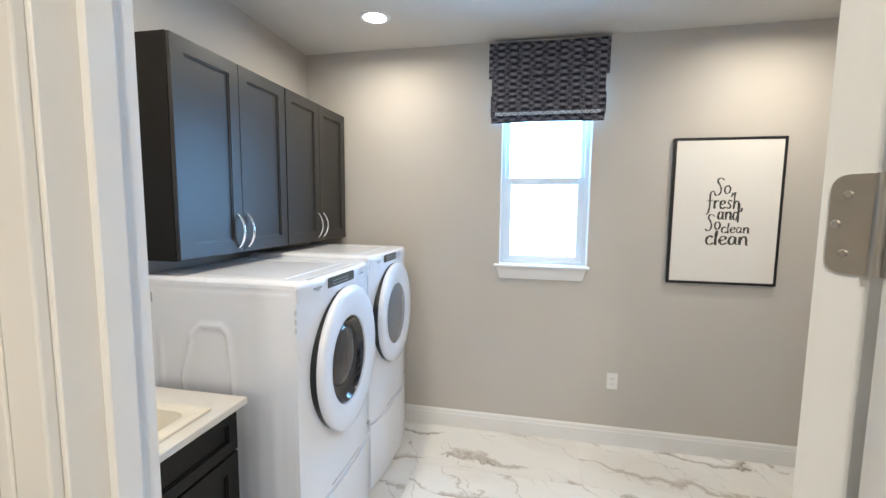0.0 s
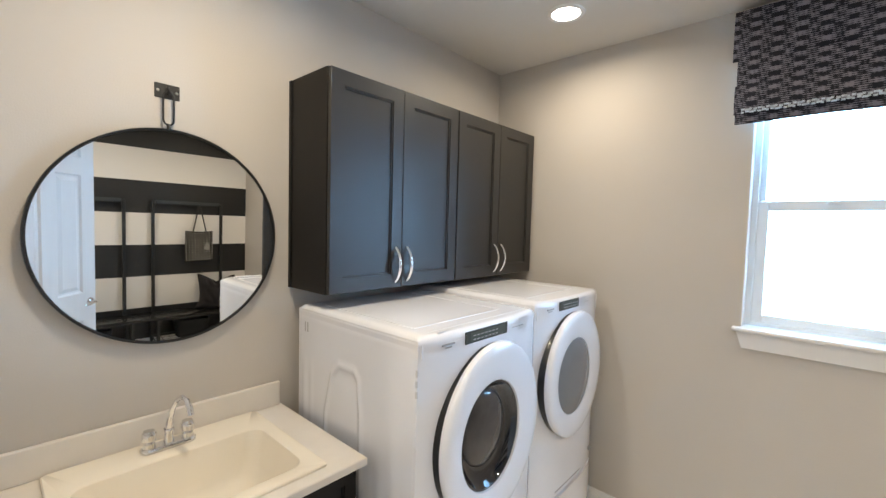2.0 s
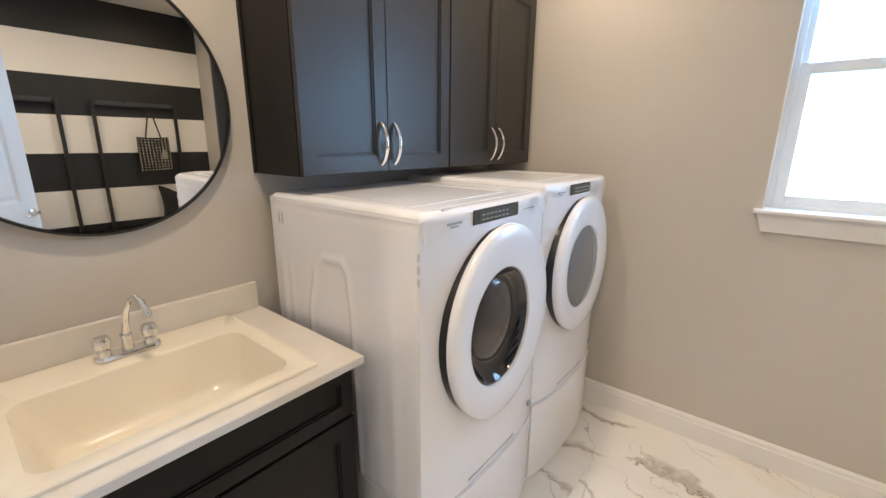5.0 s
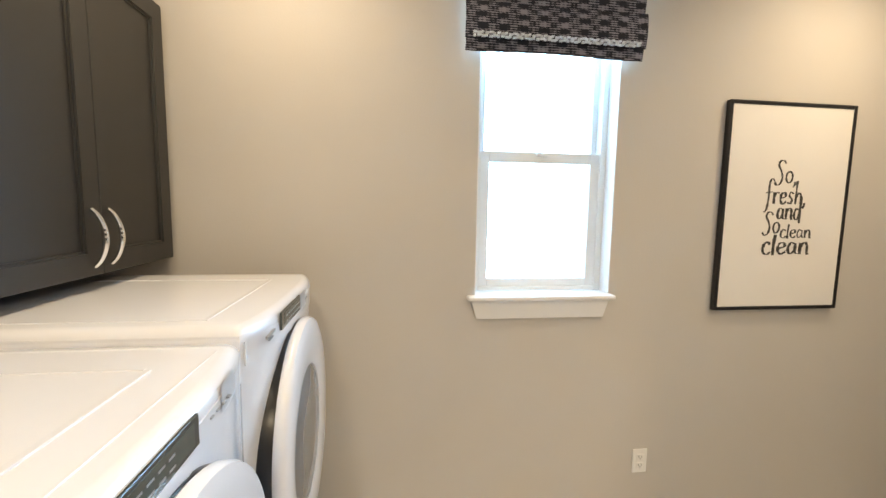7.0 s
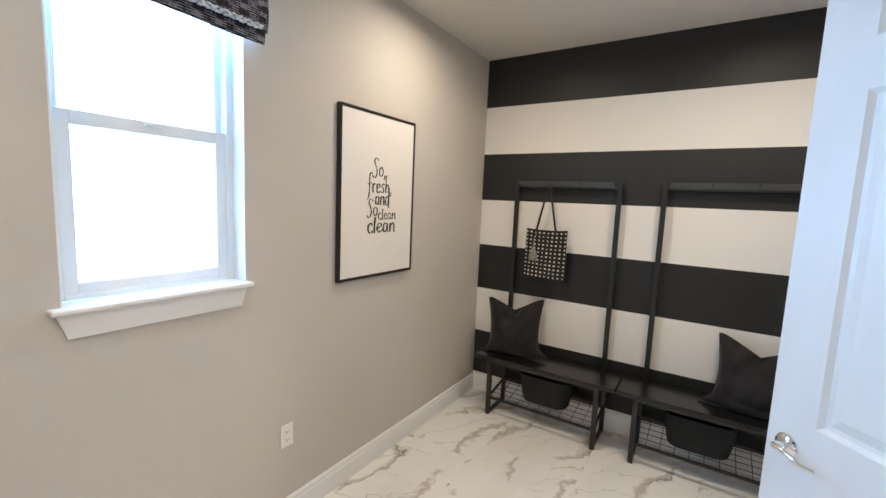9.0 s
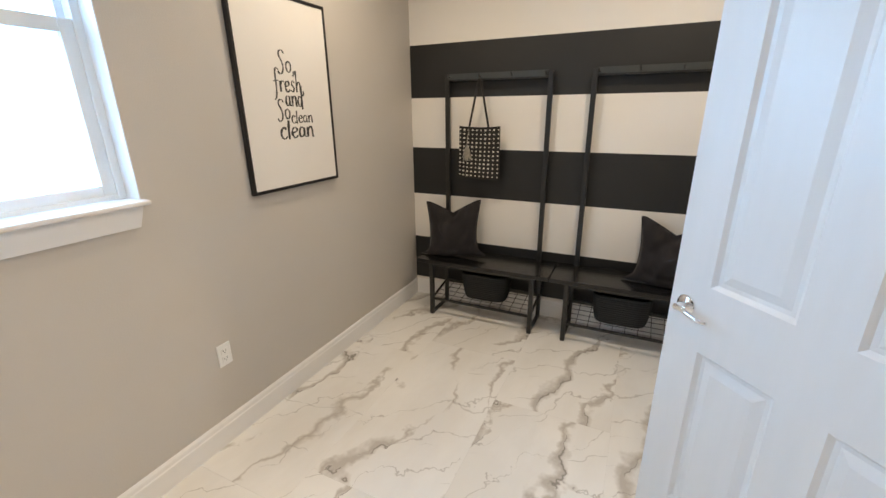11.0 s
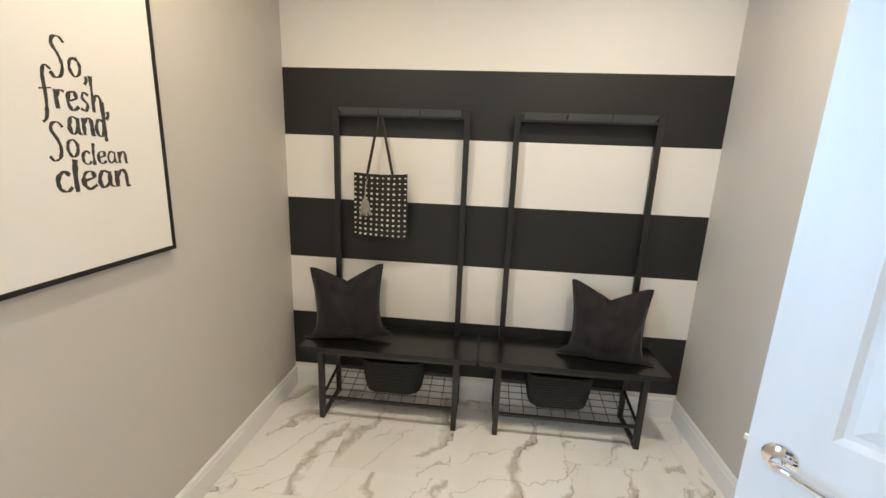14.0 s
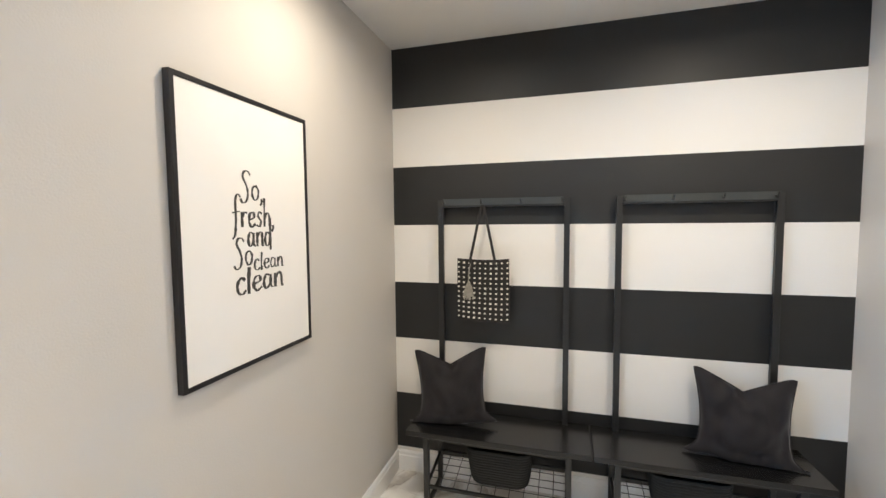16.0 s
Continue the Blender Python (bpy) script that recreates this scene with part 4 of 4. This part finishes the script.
def lettering(text, x, z, width, xheight, weight):
    """Brush lettering: each glyph is a few smoothed strokes of changing width."""
    total = sum(GLYPHS[ch][0] for ch in text)
    k, kz = width / total, xheight / 0.55
    bm = bmesh.new()
    at = 0.0
    for n_, ch in enumerate(text):
        lift = (0.10 if "," in text else 0.10) if text.startswith("So") and ch != "S" else 0.0
        for stroke in GLYPHS[ch][1]:
            pts = [Vector((x + (at + px) * k, -0.0182, z + (pz + lift) * kz)) for px, pz in stroke]
            fine_pts = []
            for i in range(len(pts) - 1):
                p0, p1, p2, p3 = pts[max(i - 1, 0)], pts[i], pts[i + 1], pts[min(i + 2, len(pts) - 1)]
                for m_ in range(5):
                    t = m_ / 5
                    fine_pts.append(0.5 * ((2 * p1) + (p2 - p0) * t + (2 * p0 - 5 * p1 + 4 * p2 - p3) * t * t + (3 * p1 - p0 - 3 * p2 + p3) * t ** 3))
            fine_pts.append(pts[-1])
            rs = []
            for i, p_ in enumerate(fine_pts):
                a_, b_ = fine_pts[max(i - 1, 0)], fine_pts[min(i + 1, len(fine_pts) - 1)]
                down = abs((b_ - a_).z) / max((b_ - a_).length, 1e-6)
                rs.append(weight * (0.42 + 0.95 * down) * (0.95 + 0.55 * noise.noise(p_ * 90)))
            tube(bm, fine_pts, rs, 6)
        at += GLYPHS[ch][0]
    for v in bm.verts:
        v.co.y = -0.0164 + (v.co.y + 0.0182) * 0.06
    part("lettering", bm, M_INK, art, "brushed black words")


for row in (("So,", -0.066, 0.104, 0.112, 0.050, 0.0039), ("fresh,", -0.102, 0.020, 0.205, 0.050, 0.0043), ("and", -0.040, -0.048, 0.125, 0.050, 0.0045), ("So", -0.104, -0.118, 0.088, 0.048, 0.0039), ("clean", -0.014, -0.130, 0.160, 0.036, 0.0038), ("clean", -0.100, -0.204, 0.245, 0.052, 0.0060)):
    lettering(*row)


# ---- outlet ----
out = thing("wall_outlet", pose(1.196, NY, 0.457), "white duplex outlet on the greige wall", "outlet")
part("cover", boxes((-0.035, 0.035, -0.006, -0.0005, -0.057, 0.057), bevel=0.003), M_PLATE, out)
for s in (-1, 1):
    r = part("receptacle", boxes((-0.017, 0.017, -0.0085, -0.005, s * 0.020 - 0.014, s * 0.020 + 0.014), bevel=0.002), M_PLATE, out)
    part("slots", boxes((-0.008, -0.006, -0.0095, -0.008, s * 0.020 - 0.002, s * 0.020 + 0.007), (0.006, 0.008, -0.0095, -0.008, s * 0.020 - 0.002, s * 0.020 + 0.006), (-0.002, 0.002, -0.0095, -0.008, s * 0.020 - 0.010, s * 0.020 - 0.006)), M_SLOT, r)


# ---- hall trees ----
def hall_tree():
    c = thing("hall_tree_bench", pose(0, 0, 0), "black metal hall tree bench with hook rail against the striped wall", "bench", "hall tree benches")
    W = 0.504
    part("seat", boxes((-0.345, -0.002, -W, W, 0.435, 0.463), bevel=0.002), M_BENCH, c, "black stained bench top")
    PY = 0.372
    LY, LX0, LX1, q = 0.390, -0.325, -0.045, 0.030
    for s in (-1, 1):
        y0, y1 = s * LY - q / 2, s * LY + q / 2
        part("front_leg", boxes((LX0, LX0 + q, y0, y1, 0, 0.434), bevel=0.001, seg=1), M_BLACKMETAL, c)
        py = s * PY
        part("rear_leg", boxes((LX1, LX1 + 0.024, y0 + 0.001, y1 - 0.001, 0, 0.434), bevel=0.001, seg=1), M_BLACKMETAL, c)
        part("post", boxes((LX1, LX1 + 0.024, py - 0.016, py + 0.016, 0.4635, 1.785), bevel=0.001, seg=1), M_BLACKMETAL, c)
        part("side_rail", boxes((LX0 + q, LX1, y0 + 0.004, y1 - 0.004, 0.0, 0.022), bevel=0.001, seg=1), M_BLACKMETAL, c)
        bm = bmesh.new()
        tube(bm, [(LX0 + q, s * LY, 0.135), (LX1, s * LY, 0.185)], 0.009, 8)
        part("side_bar", bm, M_BLACKMETAL, c)
    part("front_rail", boxes((LX0 + 0.006, LX0 + 0.022, -LY + q / 2, LY - q / 2, 0.125, 0.141)), M_BLACKMETAL, c)
    part("rear_rail", boxes((LX1 + 0.002, LX1 + 0.018, -LY + q / 2, LY - q / 2, 0.174, 0.197)), M_BLACKMETAL, c)
    part("apron", boxes((LX0 + 0.006, LX0 + 0.022, -LY + q / 2, LY - q / 2, 0.410, 0.434), (LX1 + 0.002, LX1 + 0.018, -LY + q / 2, LY - q / 2, 0.410, 0.434)), M_BLACKMETAL, c)
    bm = bmesh.new()
    for i in range(1, 10):
        y = -LY + 2 * LY * i / 10
        tube(bm, [(LX0 + 0.014, y, 0.142), (LX1 + 0.006, y, 0.192)], 0.0022, 6)
    for i in range(1, 5):
        u = i / 5
        x, z = LX0 + 0.014 + u * (LX1 - LX0 - 0.008), 0.145 + 0.050 * u
        tube(bm, [(x, -LY + 0.01, z), (x, LY - 0.01, z)], 0.0022, 6)
    part("wire_shelf", bm, M_BLACKMETAL, c)
    part("hook_rail", boxes((LX1 - 0.002, LX1 + 0.020, -PY + 0.016, PY - 0.016, 1.742, 1.785), bevel=0.001, seg=1), M_BLACKMETAL, c)
    part("rail_plate", boxes((LX1 - 0.0045, LX1 - 0.0022, -PY + 0.02, PY - 0.02, 1.752, 1.790), bevel=0.0006, seg=1), M_RAIL, c, "plate that carries the hooks, window sheen put into its grey-blue")
    for i in range(4):
        y = -0.345 + 0.23 * i
        bm = tube(bmesh.new(), [(LX1 - 0.001, y, 1.768), (LX1 - 0.026, y, 1.762), (LX1 - 0.038, y, 1.770), (LX1 - 0.040, y, 1.786)], 0.004, 8)
        part("hook", bm, M_BLACKMETAL, c)
    return c


tree = hall_tree()
tree.matrix_basis = pose(EX - 0.016, 4.688, 0)
copy_thing(tree, pose(EX - 0.016, 3.670, 0))


# ---- baskets ----
def basket(x, y):
    c = thing("rope_basket", pose(x, y, 0.165), "black coiled rope basket on the wire shelf of the bench", "basket", "rope baskets")
    bm = bmesh.new()
    rows, pts = 13, []
    per = len(rounded(-1, 1, -1, 1, 0.5, 5))
    for i in range(rows):
        for k in range(per):
            u = min(1.0, (i + k / per) / (rows - 1))
            hx, hy = 0.085 + 0.020 * u ** 0.6, 0.150 + 0.030 * u ** 0.6
            px, py = rounded(-hx, hx, -hy, hy, 0.07, 5)[k]
            pts.append((px, py, 0.008 + 0.0155 * (i + k / per)))
    tube(bm, pts, 0.0088, 7)
    part("coil_wall", bm, M_ROPE, c, smooth=True)
    bm = bmesh.new()
    bm.faces.new([bm.verts.new((px, py, 0.006)) for px, py in rounded(-0.085, 0.085, -0.155, 0.155, 0.07, 5)])
    bmesh.ops.solidify(bm, geom=bm.faces[:], thickness=0.006)
    part("base", bm, M_ROPE, c)
    return c


basket(2.90, 4.672)
basket(2.90, 3.712)


# ---- cushions ----
def cushion(x, y, turn, lean, roll, w=0.435, h=0.432):
    c = thing("cushion", pose(x, y, 0.466, 0, 0, turn), "charcoal velvet cushion with a chopped top leaning on the bench", "cushion", "velvet cushions")
    bm = bmesh.new()
    n = 28
    sides = []
    for s in (-1, 1):
        g = []
        for i in range(n + 1):
            row = []
            for j in range(n + 1):
                u, v = -1 + 2 * j / n, i / n
                pull = 1 - 0.155 * math.sin(math.pi * v ** 0.75) * (abs(u) ** 2)
                yy = u * w / 2 * pull * (1 + 0.19 * max(0.0, 1 - v / 0.13) ** 1.2)
                dip = 0.092 * max(0.0, 1 - abs(u) / 0.9) ** 1.1 * v ** 2.4
                z = v * h - dip + 0.012 * abs(u) * (1 - v)
                puff = (max(0.0, 1 - u ** 2) ** 0.55) * (max(0.0, 1 - (2 * v - 1) ** 2) ** 0.5)
                t = 0.088 * puff * (1 - 0.35 * v) + 0.006 * math.sin(5 * u + 4 * v) * puff - 0.065 * math.exp(-((u / (0.12 + 0.35 * (1 - v))) ** 2)) * v ** 4 - 0.018 * math.exp(-(((abs(u) - 0.45 - 0.5 * (v - 0.85)) / 0.10) ** 2)) * max(0.0, v - 0.6) * 2
                t += 0.018 * noise.noise(Vector((u * 4, v * 5, s * 2.0 + y))) * (0.3 + puff)
                t -= 0.010 * math.exp(-((v - 0.16 - 0.10 * u * u) / 0.035) ** 2) * (1 - u * u)
                xx = s * max(t, 0.003)
                a = radians(lean)
                row.append(bm.verts.new((xx * math.cos(a) + z * math.sin(a), yy, z * math.cos(a) - min(0, s) * 0 + 0.075 * math.sin(a))))
            g.append(row)
        for a_, b_ in zip(g, g[1:]):
            for j in range(n):
                q = (a_[j], a_[j + 1], b_[j + 1], b_[j])
                bm.faces.new(q if s > 0 else q[::-1])
        sides.append(g)
    edge = lambda g: [g[0][j] for j in range(n)] + [g[i][n] for i in range(n)] + [g[n][n - j] for j in range(n)] + [g[n - i][0] for i in range(n)]
    ea, eb = edge(sides[0]), edge(sides[1])
    for i in range(len(ea)):
        j = (i + 1) % len(ea)
        bm.faces.new((ea[i], ea[j], eb[j], eb[i]))
    bm.transform(Matrix.Rotation(radians(roll), 4, "X"))
    lo = min(v.co.z for v in bm.verts)
    for v in bm.verts:
        v.co.z = max(v.co.z - lo - 0.012, 0.005)
    rim = [(p.co + q_.co) / 2 for p, q_ in zip(ea, eb)]
    part("cover", bm, M_VELVET, c, smooth=True)
    part("piping", tube(bmesh.new(), rim, 0.0045, 6, closed=True), M_VELVET, c, smooth=True)
    return c


cushion(2.880, 4.945, 8, 17, -4.5)
cushion(2.880, 3.478, -8, 17, 2.0)

# ---- tote bag ----
bag = thing("tote_bag", pose(3.000, 4.790, 1.070), "black and ivory woven tote bag hanging from the hook rail", "bag")
BWD, BHT = 0.158, 0.365
bm = bmesh.new()
g = {}
for s in (-1, 1):
    for i in range(9):
        for j in range(9):
            u, v = -1 + j / 4, i / 8
            t = 0.004 + 0.030 * (1 - v) * (1 - abs(u) ** 4)
            g[s, i, j] = bm.verts.new((s * t, u * (BWD - 0.004 * v) * (1 if abs(u) < 1 else 1), v * BHT - 0.008 * (1 - u * u) * v + 0.006 * u * (1 - v)))
for s in (-1, 1):
    for i in range(8):
        for j in range(8):
            q = (g[s, i, j], g[s, i, j + 1], g[s, i + 1, j + 1], g[s, i + 1, j])
            bm.faces.new(q)
for j in range(8):
    bm.faces.new((g[-1, 0, j], g[-1, 0, j + 1], g[1, 0, j + 1], g[1, 0, j]))
for i in range(8):
    for j in (0, 8):
        bm.faces.new((g[-1, i, j], g[-1, i + 1, j], g[1, i + 1, j], g[1, i, j]))
body = part("body", bm, M_BAG, bag, smooth=True)
bm = bmesh.new()
rnd = random.Random(4)
for i in range(12):
    for j in range(10):
        u, v = -0.92 + 1.84 * j / 9, 0.04 + 0.90 * i / 11
        t = 0.004 + 0.030 * (1 - v) * (1 - abs(u) ** 4)
        y, z = u * BWD, v * BHT - 0.008 * (1 - u * u) * v + 0.006 * u * (1 - v)
        e = 0.0071 + rnd.uniform(-0.0012, 0.0012)
        box(bm, -t - 0.004, -t + 0.001, y - 0.88 * e, y + 0.88 * e, z - e * 0.72, z + e * 0.72, bevel=0.002, seg=1)
dots = part("woven_pattern", bm, M_BAGDOT, bag, "ivory woven squares in rows", kind="stuff")
bm = bmesh.new()
for k in (-1, 1):
    a, b = (-0.014, 0.072 if k > 0 else -0.070, BHT - 0.035), (-0.006, 0.006 * k, 0.675)
    pts = [a, (-0.015, a[1], BHT), (-0.013, a[1] * 0.62, BHT + 0.13), (-0.010, a[1] * 0.25, BHT + 0.26), b]
    tube(bm, pts, 0.0080, 8)
for v in bm.verts:
    v.co.x = -0.012 + (v.co.x + 0.012) * 0.5
part("strap", bm, M_STRAP, bag, "black leather strap", smooth=True)
bm = bmesh.new()
for i in range(26):
    a = i * 2.4
    r = 0.022 * math.sqrt((i + 1) / 26)
    tube(bm, [(-0.045, 0.078, 0.235), (-0.043 + 0.5 * r * math.cos(a), 0.078 + 0.9 * r * math.sin(a), 0.20), (-0.048 + 0.7 * r * math.cos(a), 0.078 + 1.6 * r * math.sin(a), 0.135 + 0.012 * math.sin(5 * a))], 0.0028, 5)
ts = part("tassel", bm, M_TASSEL, bag, "grey beaded tassel", smooth=True)
part("cord", tube(bmesh.new(), [(-0.014, 0.072, 0.335), (-0.036, 0.078, 0.29), (-0.045, 0.078, 0.235)], 0.003, 6), M_TASSEL, bag)

# ---- floor tiles ----
floor = tagged(new("floor"), "polished white marble-look floor tiles with grey veins", kind="structure")
part("grout_bed", boxes((HW - T, EX + T, HS - T, NY + NT, -0.010, -0.0025)), M_GROUT, floor)
TX, TY, JT = 1.22, 0.606, 0.0005
cache = {}
ROW_SEAMS = (0.970, 1.166, 0.747, 1.380, 0.560, 1.020, 0.300, 0.900)
for j in range(8):
    yb0, ya0 = 4.895 + TY * (1 - j), 4.895 - TY * j
    for i in range(-3, 3):
        xa, xb = max(ROW_SEAMS[j] + i * TX, HW), min(ROW_SEAMS[j] + (i + 1) * TX, EX)
        ya, yb = max(ya0, HS), min(yb0, NY)
        if xb - xa < 0.02 or yb - ya < 0.02:
            continue
        w_, d_ = round(xb - xa - JT, 4), round(yb - ya - JT, 4)
        key = (w_, d_)
        if key not in cache:
            bm = boxes((-w_ / 2, w_ / 2, -d_ / 2, d_ / 2, -0.0095, 0.0), bevel=0.0003, seg=1)
            me = bpy.data.meshes.new("tile")
            bm.to_mesh(me)
            bm.free()
            me.materials.append(M_MARBLE)
            cache[key] = me
        tile = new("tile", cache[key])
        tile.location = ((xa + xb) / 2, (ya + yb) / 2, 0)
        tile.parent = floor
